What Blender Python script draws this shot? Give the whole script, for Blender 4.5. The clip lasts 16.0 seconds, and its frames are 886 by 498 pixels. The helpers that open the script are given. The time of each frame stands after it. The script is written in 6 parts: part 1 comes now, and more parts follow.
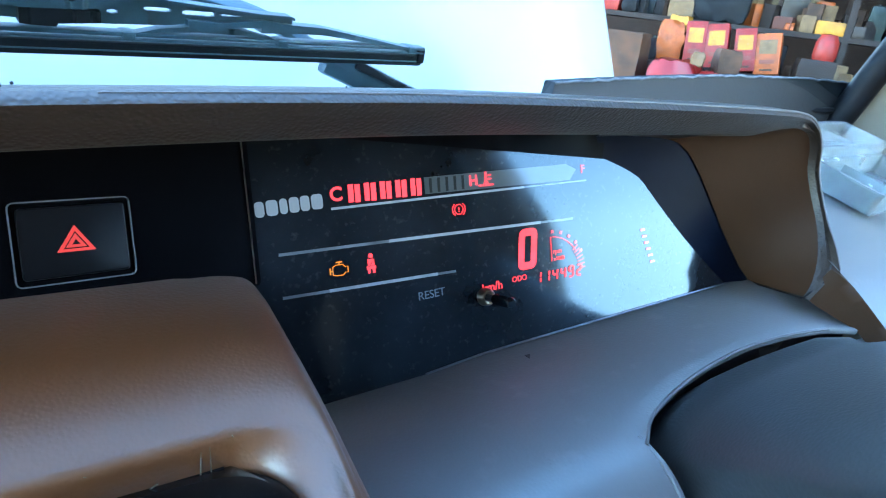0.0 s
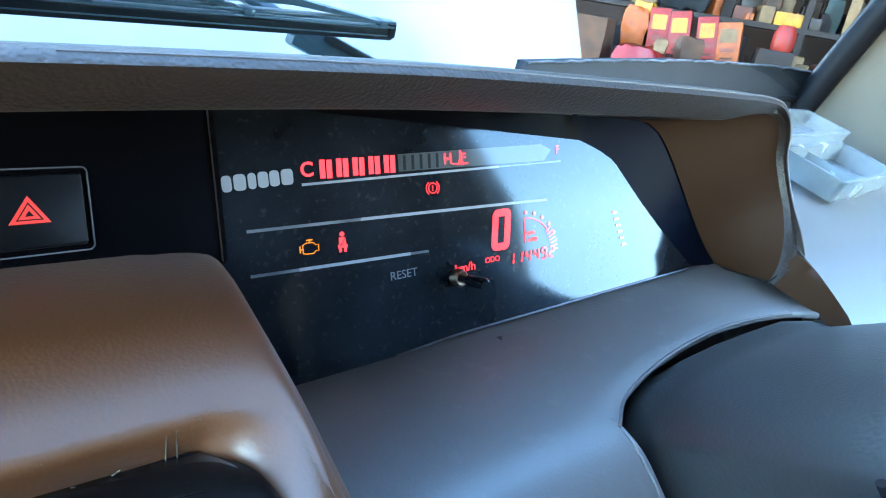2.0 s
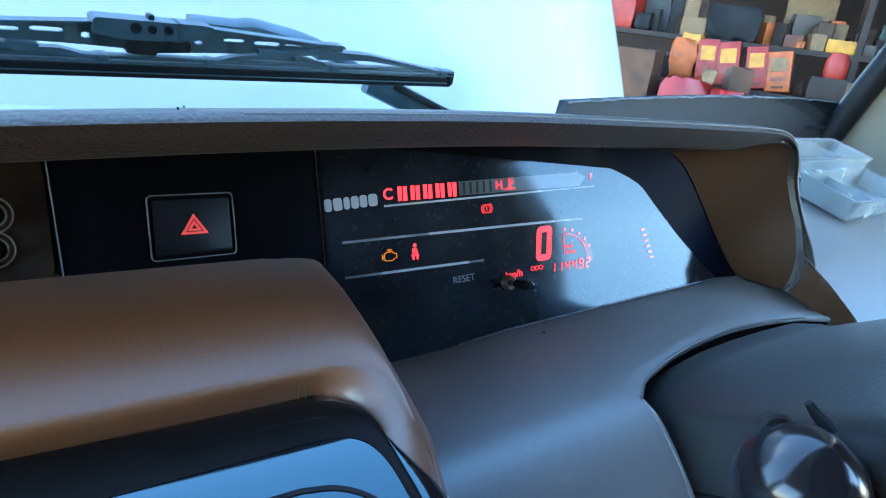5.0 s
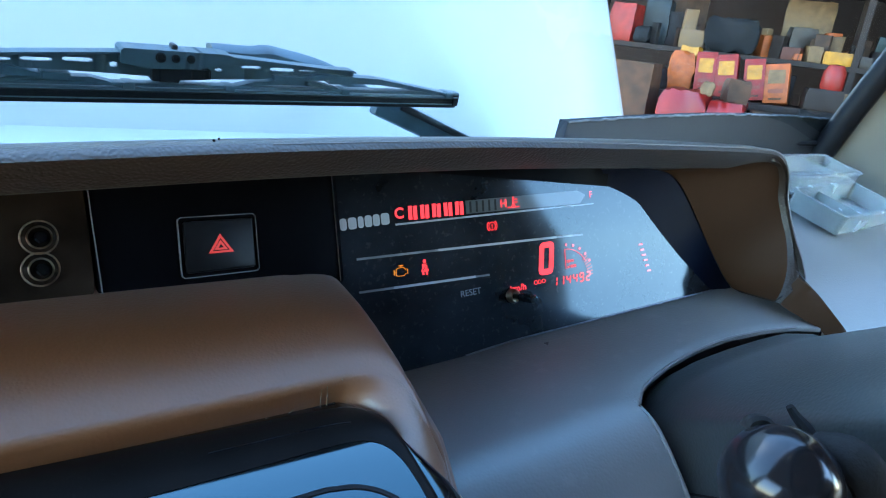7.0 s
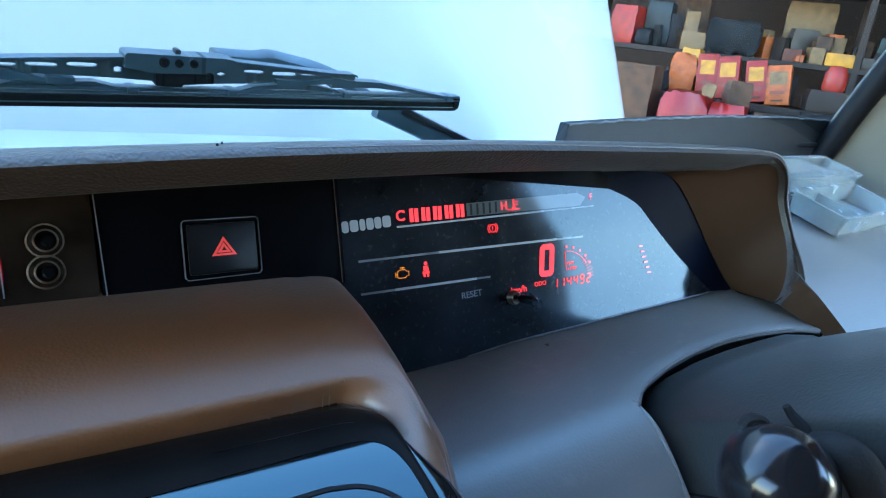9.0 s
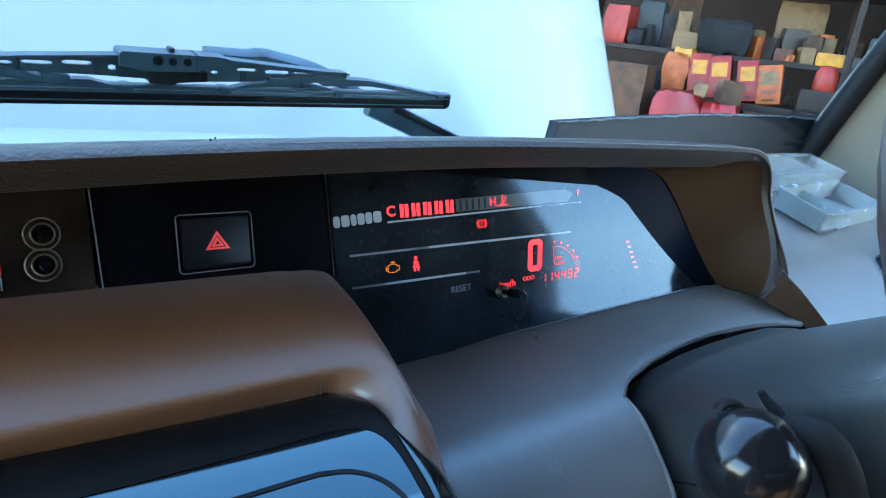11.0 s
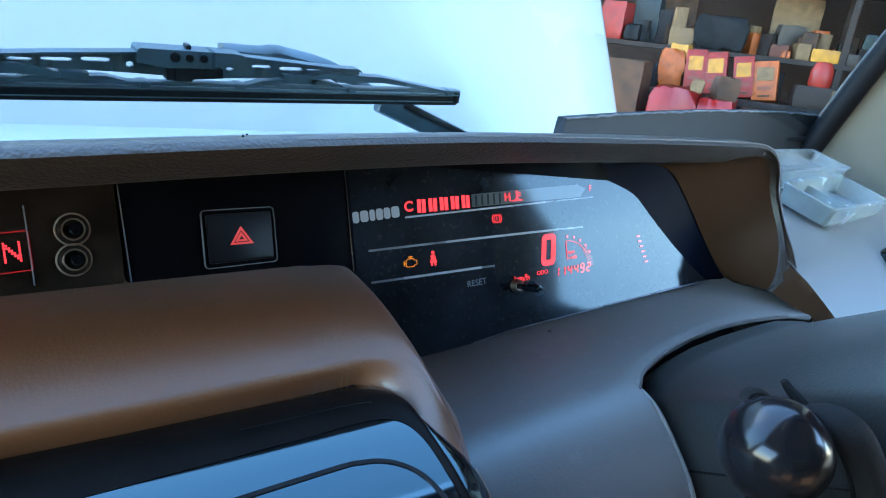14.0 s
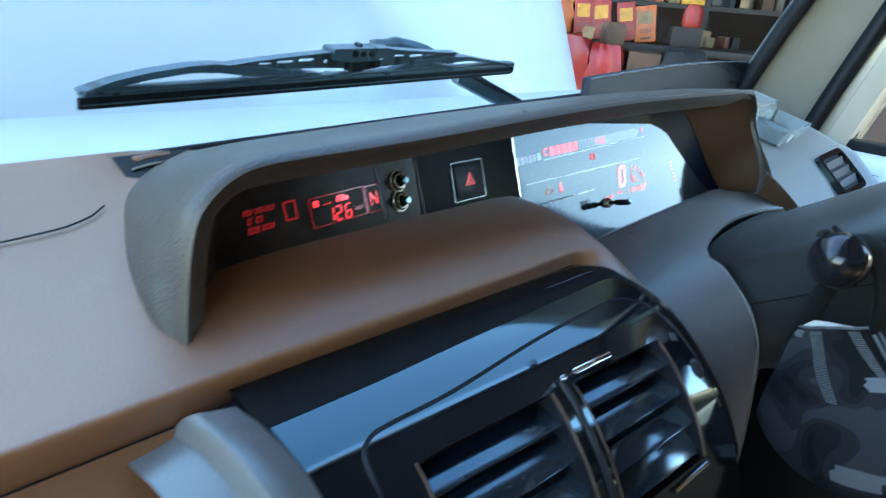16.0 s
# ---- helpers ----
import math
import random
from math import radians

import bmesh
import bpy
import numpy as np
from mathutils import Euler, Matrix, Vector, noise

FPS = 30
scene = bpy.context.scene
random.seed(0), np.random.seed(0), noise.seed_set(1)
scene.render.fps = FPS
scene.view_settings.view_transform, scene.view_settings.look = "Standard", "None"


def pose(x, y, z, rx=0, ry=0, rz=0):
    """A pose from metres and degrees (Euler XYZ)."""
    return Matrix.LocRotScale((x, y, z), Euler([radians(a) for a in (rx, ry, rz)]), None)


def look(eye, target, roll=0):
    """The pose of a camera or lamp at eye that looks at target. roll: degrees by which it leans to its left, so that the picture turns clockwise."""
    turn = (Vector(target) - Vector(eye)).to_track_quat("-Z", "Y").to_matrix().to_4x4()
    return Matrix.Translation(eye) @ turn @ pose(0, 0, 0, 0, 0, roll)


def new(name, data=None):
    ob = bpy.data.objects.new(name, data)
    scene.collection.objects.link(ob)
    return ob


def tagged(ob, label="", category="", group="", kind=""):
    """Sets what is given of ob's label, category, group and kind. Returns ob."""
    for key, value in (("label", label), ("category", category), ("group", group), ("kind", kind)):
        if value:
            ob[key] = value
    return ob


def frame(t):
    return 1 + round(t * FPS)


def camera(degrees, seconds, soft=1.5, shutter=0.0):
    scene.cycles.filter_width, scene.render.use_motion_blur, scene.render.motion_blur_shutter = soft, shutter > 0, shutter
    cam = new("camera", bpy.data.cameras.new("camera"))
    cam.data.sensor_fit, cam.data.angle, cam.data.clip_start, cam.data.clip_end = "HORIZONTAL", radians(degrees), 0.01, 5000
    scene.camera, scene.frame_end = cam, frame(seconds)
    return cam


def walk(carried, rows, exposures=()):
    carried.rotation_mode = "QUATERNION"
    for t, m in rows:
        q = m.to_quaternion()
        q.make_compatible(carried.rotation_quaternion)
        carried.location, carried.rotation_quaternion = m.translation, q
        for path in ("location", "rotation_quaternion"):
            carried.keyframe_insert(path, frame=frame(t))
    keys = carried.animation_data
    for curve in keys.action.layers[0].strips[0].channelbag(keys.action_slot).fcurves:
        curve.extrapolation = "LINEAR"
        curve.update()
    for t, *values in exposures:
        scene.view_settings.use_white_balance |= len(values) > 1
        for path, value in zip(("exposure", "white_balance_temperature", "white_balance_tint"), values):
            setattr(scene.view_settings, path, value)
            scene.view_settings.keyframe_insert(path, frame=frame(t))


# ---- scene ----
cam = camera(67.0, 16.0, soft=1.1, shutter=0.3)
PATH = [
    (0, (0.037, 0.049, 1.403), (1.097, 1.605, 0.727), 7.4),
    (0.5, (0.036, 0.056, 1.403), (1.161, 1.56, 0.717), 9.3),
    (1, (0.039, 0.055, 1.402), (1.158, 1.549, 0.681), 8.1),
    (1.5, (0.036, 0.056, 1.399), (1.182, 1.538, 0.698), 9.3),
    (2, (0.036, 0.057, 1.399), (1.187, 1.53, 0.688), 9.5),
    (2.5, (0.035, 0.056, 1.401), (1.175, 1.541, 0.698), 9.4),
    (3, (0.017, 0.046, 1.402), (1.086, 1.592, 0.717), 9.2),
    (3.5, (0.001, 0.006, 1.41), (1.064, 1.577, 0.774), 9.2),
    (4, (-0.002, 0.007, 1.409), (1.032, 1.592, 0.76), 7.8),
    (6.5, (-0.02, -0.015, 1.42), (1.011, 1.584, 0.804), 7.2),
    (7, (-0.022, -0.015, 1.421), (1.009, 1.587, 0.81), 7.2),
    (7.5, (-0.02, -0.014, 1.421), (1.01, 1.586, 0.807), 7.2),
    (8, (-0.019, -0.014, 1.422), (1.01, 1.588, 0.81), 7.1),
    (8.5, (-0.022, -0.015, 1.421), (1.002, 1.591, 0.81), 7.1),
    (9, (-0.023, -0.018, 1.422), (1.002, 1.589, 0.817), 7.0),
    (11.5, (-0.027, -0.028, 1.422), (1.018, 1.567, 0.818), 7.0),
    (12, (-0.029, -0.029, 1.427), (1.015, 1.571, 0.834), 6.5),
    (12.5, (-0.029, -0.026, 1.425), (1.015, 1.566, 0.812), 6.5),
    (13, (-0.034, -0.024, 1.421), (1.011, 1.564, 0.8), 6.6),
    (13.5, (-0.037, -0.023, 1.422), (1.018, 1.561, 0.807), 7.2),
    (14, (-0.039, -0.024, 1.421), (1.014, 1.563, 0.808), 7.1),
    (14.5, (-0.044, -0.024, 1.424), (1.0, 1.566, 0.806), 6.8),
    (15, (-0.084, -0.043, 1.421), (1.031, 1.488, 0.778), 8.5),
    (15.2, (-0.12, -0.049, 1.425), (1.073, 1.371, 0.677), 9.8),
    (15.5, (-0.193, -0.046, 1.441), (1.099, 1.318, 0.757), 4.5),
    (15.8, (-0.262, -0.047, 1.453), (1.038, 1.298, 0.746), 4.5),
    (16, (-0.296, -0.039, 1.438), (1.007, 1.304, 0.731), 4.9),
]
walk(cam, [(t, look(eye, target, roll)) for t, eye, target, roll in PATH], [(0.0, 5.0, 5480, 5), (1.0, 5.08, 5750, 6), (2.7, 5.14, 5780, 5), (3.5, 4.95, 5480, 5), (4.1, 4.82, 5450, 5), (6.4, 4.42, 5720, 6), (14.6, 4.38, 5780, 6), (15.0, 4.42, 5950, 5), (15.2, 4.5, 5650, 6), (15.5, 4.55, 5900, 5), (15.8, 4.30, 6000, 5), (16.0, 4.25, 6150, 5)])

# ---- light ----
world = bpy.data.worlds.new("sky")
scene.world = world
world.use_nodes = True
wn = world.node_tree.nodes
sky = wn.new("ShaderNodeTexSky")
sky.sky_type = "NISHITA"
sky.sun_disc = False
sky.sun_elevation, sky.sun_rotation = radians(40), radians(-12)
sky.air_density, sky.dust_density, sky.ozone_density = 1.2, 0.3, 1.4
world.node_tree.links.new(sky.outputs[0], wn["Background"].inputs[0])
wn["Background"].inputs[1].default_value = 0.15
sun = new("sun", bpy.data.lights.new("sun", "SUN"))
sun.data.energy, sun.data.angle, sun.data.color = 1.8, radians(3), (1.0, 0.90, 0.76)
sun.matrix_world = look((-1.06, 5.0, 4.3), (0.0, 0.0, 0.0))


# ---- materials ----
def mat(name, color, rough=0.5, metal=0.0, ior=1.5, var=0.12, var_scale=9.0, fine=0.0, fine_scale=600.0, cells=False,
        emit=None, power=0.0, trans=0.0, depth=0.00028, spots=0.0, tint_b=None, coat=0.0, rough_var=0.08, sheen=0.0, spec=None):
    m = bpy.data.materials.new(name)
    m.use_nodes = True
    n, l = m.node_tree.nodes, m.node_tree.links
    b = n["Principled BSDF"]
    b.inputs["Roughness"].default_value = rough
    b.inputs["Metallic"].default_value = metal
    b.inputs["IOR"].default_value = ior
    b.inputs["Transmission Weight"].default_value = trans
    b.inputs["Coat Weight"].default_value = coat
    b.inputs["Coat Roughness"].default_value = 0.04
    # tints the reflection itself, so sky colour is set in the material
    if spec:
        b.inputs["Specular Tint"].default_value = (*spec, 1)
    # cool sheen stands in for sky reflected at grazing angles
    b.inputs["Sheen Weight"].default_value = sheen
    b.inputs["Sheen Roughness"].default_value = 0.32
    b.inputs["Sheen Tint"].default_value = (0.86, 0.95, 1.0, 1)
    tc = n.new("ShaderNodeTexCoord")
    nz = n.new("ShaderNodeTexNoise")
    nz.inputs["Scale"].default_value, nz.inputs["Detail"].default_value = var_scale, 5
    l.new(tc.outputs["Object"], nz.inputs["Vector"])
    ramp = n.new("ShaderNodeValToRGB")
    c2 = tint_b or [min(1, c * (1 + var)) for c in color]
    ramp.color_ramp.elements[0].color = (*[c * (1 - var) for c in color], 1)
    ramp.color_ramp.elements[1].color = (*c2, 1)
    ramp.color_ramp.elements[0].position, ramp.color_ramp.elements[1].position = 0.3, 0.7
    l.new(nz.outputs["Fac"], ramp.inputs[0])
    colour = ramp.outputs[0]
    if spots > 0:
        sp = n.new("ShaderNodeTexNoise")
        sp.inputs["Scale"].default_value, sp.inputs["Detail"].default_value = var_scale * 14, 4
        l.new(tc.outputs["Object"], sp.inputs["Vector"])
        sr = n.new("ShaderNodeValToRGB")
        sr.color_ramp.elements[0].position, sr.color_ramp.elements[1].position = 0.60, 0.74
        sr.color_ramp.elements[1].color = (spots, spots, spots, 1)
        sr.color_ramp.elements[0].color = (0, 0, 0, 1)
        l.new(sp.outputs["Fac"], sr.inputs[0])
        mix = n.new("ShaderNodeMixRGB")
        mix.inputs[2].default_value = (0.55, 0.5, 0.43, 1)
        l.new(sr.outputs[0], mix.inputs[0])
        l.new(colour, mix.inputs[1])
        colour = mix.outputs[0]
    l.new(colour, b.inputs["Base Color"])
    if rough_var > 0:
        mr = n.new("ShaderNodeMapRange")
        mr.inputs["To Min"].default_value, mr.inputs["To Max"].default_value = max(0.0, rough - rough_var), min(1, rough + rough_var)
        l.new(nz.outputs["Fac"], mr.inputs["Value"])
        l.new(mr.outputs[0], b.inputs["Roughness"])
    if fine > 0:
        if cells:
            f = n.new("ShaderNodeTexVoronoi")
            f.feature = "SMOOTH_F1"
        else:
            f = n.new("ShaderNodeTexNoise")
        f.inputs["Scale"].default_value = fine_scale
        l.new(tc.outputs["Object"], f.inputs["Vector"])
        bump = n.new("ShaderNodeBump")
        bump.inputs["Strength"].default_value, bump.inputs["Distance"].default_value = fine, depth
        l.new(f.outputs[0], bump.inputs["Height"])
        l.new(bump.outputs[0], b.inputs["Normal"])
    if emit:
        b.inputs["Emission Color"].default_value = (*emit, 1)
        b.inputs["Emission Strength"].default_value = power
    return m


BROWN = (0.170, 0.058, 0.012)
M_DASH = mat("dash_plastic", BROWN, 0.48, ior=1.95, spec=(0.94, 1.0, 0.94), sheen=0.27, fine=0.4, fine_scale=760, cells=True, var=0.10, var_scale=5, spots=0.02)
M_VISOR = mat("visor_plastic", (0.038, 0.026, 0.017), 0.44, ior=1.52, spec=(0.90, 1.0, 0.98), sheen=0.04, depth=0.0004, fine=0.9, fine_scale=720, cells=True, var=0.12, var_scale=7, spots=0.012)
# hood plastic again: shade inside the hood is put into these two colours
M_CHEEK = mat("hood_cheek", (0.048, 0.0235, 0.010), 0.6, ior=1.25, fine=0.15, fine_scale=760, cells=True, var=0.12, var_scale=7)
M_UNDER = mat("hood_underside_dark", (0.024, 0.015, 0.009), 0.28, ior=1.3, fine=0.1, fine_scale=720, cells=True, var=0.12, var_scale=7)
# cool specular tint adds the sky's blue-grey to the plastic
M_SHELF = mat("shelf_plastic", (0.108, 0.092, 0.080), 0.46, ior=1.85, spec=(0.78, 0.98, 1.0), sheen=0.24, fine=0.4, fine_scale=700, cells=True, var=0.08, var_scale=6, spots=0.05)
# pale rub and highlight of plastic edges, painted as one colour
M_WORNGLINT = mat("worn_edge_glint", (0.11, 0.10, 0.092), 0.45, ior=1.45, var=0.10, var_scale=30)
M_COLUMN = mat("column_plastic", (0.017, 0.015, 0.013), 0.42, ior=1.85, spec=(0.8, 0.97, 1.0), sheen=0.06, fine=0.5, fine_scale=650, cells=True, var=0.10, var_scale=8)
# blue specular tint paints the sky's blue into the black gloss
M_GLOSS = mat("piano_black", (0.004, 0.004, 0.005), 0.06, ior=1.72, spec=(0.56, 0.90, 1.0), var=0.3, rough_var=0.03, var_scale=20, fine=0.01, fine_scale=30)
M_SMOKED = mat("smoked_acrylic", (0.020, 0.014, 0.010), 0.22, ior=1.12, var=0.5, rough_var=0.05, var_scale=35)
# lens and print reflections are tinted blue, in place of a bluer sky
M_LENS = mat("cluster_lens", (0.009, 0.011, 0.014), 0.075, ior=1.37, spec=(0.76, 0.93, 1.0), var=0.5, rough_var=0.012, var_scale=25, spots=0.035)
M_BLACKPANEL = mat("dull_black_panel", (0.0035, 0.0036, 0.0045), 0.20, ior=1.05, var=0.3, var_scale=25)
# navy base carries the faint blue reflection of the side panel
M_BEVEL = mat("bevel_black", (0.005, 0.007, 0.014), 0.30, ior=1.05, var=0.2, var_scale=20)
# slats get the same painted blue in their reflection
M_SLAT = mat("slat_black", (0.006, 0.008, 0.012), 0.15, ior=1.7, spec=(0.55, 0.84, 1.0), var=0.3, var_scale=20, spots=0.06)
M_BUTTON = mat("button_black", (0.007, 0.007, 0.008), 0.4, ior=1.2, var=0.2, var_scale=30)
M_SATIN = mat("satin_black", (0.009, 0.009, 0.011), 0.36, fine=0.1, fine_scale=900)
M_RUBBER = mat("black_rubber", (0.008, 0.0085, 0.0095), 0.5, ior=1.3, fine=0.3, fine_scale=300, var=0.3, var_scale=30)
M_STRAP = mat("woven_black", (0.008, 0.008, 0.008), 0.8, ior=1.3, fine=1.0, fine_scale=420, var=0.4, var_scale=60)
# pale rail colour paints the highlights along the blade
M_RAILGLINT = mat("wiper_rail_glint", (0.13, 0.18, 0.20), 0.3, metal=0.5, var=0.2, var_scale=40)
# blue-grey base carries the sky's reflection on the black wiper
M_WIPER = mat("wiper_paint", (0.048, 0.085, 0.104), 0.36, ior=1.7, fine=0.15, fine_scale=500, var=0.3, var_scale=40)
M_STALK = mat("stalk_black", (0.008, 0.008, 0.009), 0.19, ior=1.4, fine=0.05, fine_scale=60, var=0.3, var_scale=40)
M_CHROME = mat("chrome", (0.62, 0.62, 0.62), 0.12, metal=1.0, var=0.05, var_scale=40)
M_BRASS = mat("worn_metal", (0.42, 0.34, 0.24), 0.3, metal=1.0, var=0.2, var_scale=60)
M_DULLMETAL = mat("dull_metal", (0.16, 0.16, 0.17), 0.3, metal=1.0, var=0.1, var_scale=50)
# near-black, hardly reflecting: paints the dark part of the console's reflection
M_STRIPDULL = mat("dull_brown_black", (0.0065, 0.005, 0.004), 0.45, ior=1.16, var=0.3, var_scale=40, spots=0.012)
M_DUST = mat("brown_dust", (0.11, 0.065, 0.035), 0.9, var=0.4, var_scale=90)
M_GREYLINE = mat("grey_print", (0.34, 0.35, 0.36), 0.075, ior=1.42, spec=(0.80, 0.93, 1.0), rough_var=0.01, var=0.08)
M_DIMLINE = mat("dim_print", (0.16, 0.17, 0.18), 0.075, ior=1.42, spec=(0.80, 0.93, 1.0), rough_var=0.01, var=0.3, var_scale=60)
M_STRIP = mat("gauge_backing", (0.075, 0.080, 0.080), 0.075, ior=1.42, spec=(0.80, 0.93, 1.0), rough_var=0.01, var=0.15, var_scale=30)
M_DARKBAR = mat("unlit_segment", (0.03, 0.032, 0.03), 0.075, ior=1.42, spec=(0.80, 0.93, 1.0), rough_var=0.01)
M_RED = mat("red_light", (0.2, 0.02, 0.02), 0.075, ior=1.42, spec=(0.80, 0.93, 1.0), emit=(1.0, 0.045, 0.055), power=0.085, rough_var=0)
M_REDDIM = mat("dim_red_light", (0.08, 0.01, 0.01), 0.075, ior=1.42, spec=(0.80, 0.93, 1.0), emit=(1.0, 0.03, 0.04), power=0.018, rough_var=0)
M_HAZ = mat("hazard_red", (0.42, 0.035, 0.03), 0.4, emit=(1.0, 0.06, 0.04), power=0.022, rough_var=0)
M_AMBER = mat("amber_light", (0.2, 0.08, 0.01), 0.075, ior=1.42, spec=(0.80, 0.93, 1.0), emit=(1.0, 0.30, 0.03), power=0.032, rough_var=0)
M_WHITE = mat("white_paint", (0.62, 0.60, 0.565), 0.25, var=0.02, var_scale=3, coat=0.6)
M_COWL = mat("dusty_cowl", (0.58, 0.56, 0.50), 0.6, var=0.1, var_scale=6)
M_CREAM = mat("cream_trim", (0.19, 0.165, 0.115), 0.55, var=0.10, var_scale=6, fine=0.3, fine_scale=400)
M_DOORPAINT = mat("door_paint", (0.46, 0.40, 0.30), 0.22, var=0.05, var_scale=5, coat=0.5)
M_DOORCARD = mat("pale_door_card", (0.56, 0.60, 0.57), 0.35, ior=1.5, var=0.08, var_scale=8)
M_PALEPRINT = mat("pale_print", (0.10, 0.105, 0.108), 0.6, var=0.1)
M_CLOTH = mat("seat_cloth", (0.15, 0.09, 0.05), 0.85, var=0.2, var_scale=12, fine=0.5, fine_scale=900)
M_LINER = mat("roof_liner", (0.16, 0.125, 0.088), 0.9, var=0.08, var_scale=10, fine=0.3, fine_scale=700)
M_CLEAR = mat("clear_plastic", (0.82, 0.84, 0.80), 0.16, ior=1.3, var=0.08, var_scale=30, trans=0.88)
M_MILKY = mat("milky_plastic", (0.44, 0.48, 0.46), 0.25, ior=1.35, var=0.2, var_scale=40, trans=0.62)
M_FOAM = mat("dark_foam", (0.018, 0.020, 0.022), 0.75, var=0.25, var_scale=30, fine=0.5, fine_scale=350)
M_FRAY = mat("frayed_foam", (0.13, 0.14, 0.15), 0.9, var=0.5, var_scale=90)
M_GROUND = mat("dusty_ground", (0.30, 0.20, 0.125), 0.9, var=0.3, var_scale=1.5, fine=0.6, fine_scale=60)
# the shade and warm light of the shop are put into these colours
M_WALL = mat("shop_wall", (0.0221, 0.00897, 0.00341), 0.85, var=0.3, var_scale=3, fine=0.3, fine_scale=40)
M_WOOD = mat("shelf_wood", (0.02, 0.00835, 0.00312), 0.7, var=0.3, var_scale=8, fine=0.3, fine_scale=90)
M_BOXRED = mat("red_carton", (0.265, 0.0114, 0.00426), 0.5, var=0.3, var_scale=26, spots=0.05)
M_BOXORANGE = mat("orange_carton", (0.383, 0.0765, 0.0058), 0.5, var=0.3, var_scale=26, spots=0.05)
M_YELLOW = mat("yellow_print", (0.473, 0.198, 0.0054), 0.5, var=0.3, var_scale=30, spots=0.05)
M_PALE = mat("pale_card", (0.187, 0.105, 0.0425), 0.7, var=0.3, var_scale=25)
M_REDCLOTH = mat("red_sheet", (0.239, 0.00841, 0.00537), 0.4, var=0.3, var_scale=8, fine=0.4, fine_scale=40)
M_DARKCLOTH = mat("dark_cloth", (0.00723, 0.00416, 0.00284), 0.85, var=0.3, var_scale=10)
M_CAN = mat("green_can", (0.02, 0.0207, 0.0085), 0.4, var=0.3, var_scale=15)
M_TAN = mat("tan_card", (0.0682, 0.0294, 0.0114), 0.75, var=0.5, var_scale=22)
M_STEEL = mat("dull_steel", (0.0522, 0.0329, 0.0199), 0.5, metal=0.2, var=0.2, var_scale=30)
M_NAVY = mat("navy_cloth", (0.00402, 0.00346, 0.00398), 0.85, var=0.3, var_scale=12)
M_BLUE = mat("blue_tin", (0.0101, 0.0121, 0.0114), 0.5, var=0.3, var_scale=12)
M_TEAL = mat("teal_tin", (0.0281, 0.0416, 0.0256), 0.5, var=0.4, var_scale=25)
M_PINKCARD = mat("pinkish_card", (0.0967, 0.026, 0.0114), 0.7, var=0.3, var_scale=20)
M_PINK = mat("pink_print", (0.2, 0.0416, 0.017), 0.5)


def glass_mat():
    m = bpy.data.materials.new("windshield_glass")
    m.use_nodes = True
    n, l = m.node_tree.nodes, m.node_tree.links
    n.remove(n["Principled BSDF"])
    tr, gl, mx = n.new("ShaderNodeBsdfTransparent"), n.new("ShaderNodeBsdfGlossy"), n.new("ShaderNodeMixShader")
    tr.inputs[0].default_value = (0.69, 0.735, 0.745, 1)
    gl.inputs["Roughness"].default_value = 0.02
    mx.inputs[0].default_value = 0.012
    l.new(tr.outputs[0], mx.inputs[1])
    l.new(gl.outputs[0], mx.inputs[2])
    l.new(mx.outputs[0], n["Material Output"].inputs[0])
    return m


M_GLASS = glass_mat()


def camo_mat():
    m = mat("camouflage_cloth", (0.2, 0.2, 0.22), 0.75, ior=1.25, fine=0.4, fine_scale=500)
    n, l = m.node_tree.nodes, m.node_tree.links
    tc = n.new("ShaderNodeTexCoord")
    nz = n.new("ShaderNodeTexNoise")
    nz.inputs["Scale"].default_value, nz.inputs["Detail"].default_value, nz.inputs["Distortion"].default_value = 24, 1.0, 0.6
    l.new(tc.outputs["Object"], nz.inputs["Vector"])
    r = n.new("ShaderNodeValToRGB")
    r.color_ramp.interpolation = "CONSTANT"
    e = r.color_ramp.elements
    e[0].position, e[0].color = 0.0, (0.0040, 0.0038, 0.0042, 1)
    e[1].position, e[1].color = 0.42, (0.0085, 0.0080, 0.0086, 1)
    for p, c in ((0.50, (0.0150, 0.0142, 0.0155, 1)), (0.57, (0.0300, 0.0285, 0.0310, 1))):
        k = e.new(p)
        k.color = c
    l.new(nz.outputs["Fac"], r.inputs[0])
    l.new(r.outputs[0], n["Principled BSDF"].inputs["Base Color"])
    return m


M_CAMO = camo_mat()


# ---- mesh helpers ----
def smooth(ob, angle=40):
    me = ob.data
    for p in me.polygons:
        p.use_smooth = True
    me.set_sharp_from_angle(angle=radians(angle))
    return ob


def part(name, bm, material, parent=None, label="", angle=40):
    bmesh.ops.recalc_face_normals(bm, faces=bm.faces)
    me = bpy.data.meshes.new(name)
    bm.to_mesh(me)
    bm.free()
    me.materials.append(material)
    ob = new(name, me)
    smooth(ob, angle)
    if parent:
        ob.parent = parent
        ob.matrix_parent_inverse = Matrix.Identity(4)
    if label:
        ob["label"] = label
    return ob


def thing(name, label, category, group="", kind=""):
    return tagged(new(name), label, category, group, kind)


def bev(bm, w, seg=2, angle=30):
    if w > 0:
        es = [e for e in bm.edges if len(e.link_faces) == 2 and e.calc_face_angle(0) > radians(angle)]
        bmesh.ops.bevel(bm, geom=es, offset=w, segments=seg, affect="EDGES", profile=0.5)
    return bm


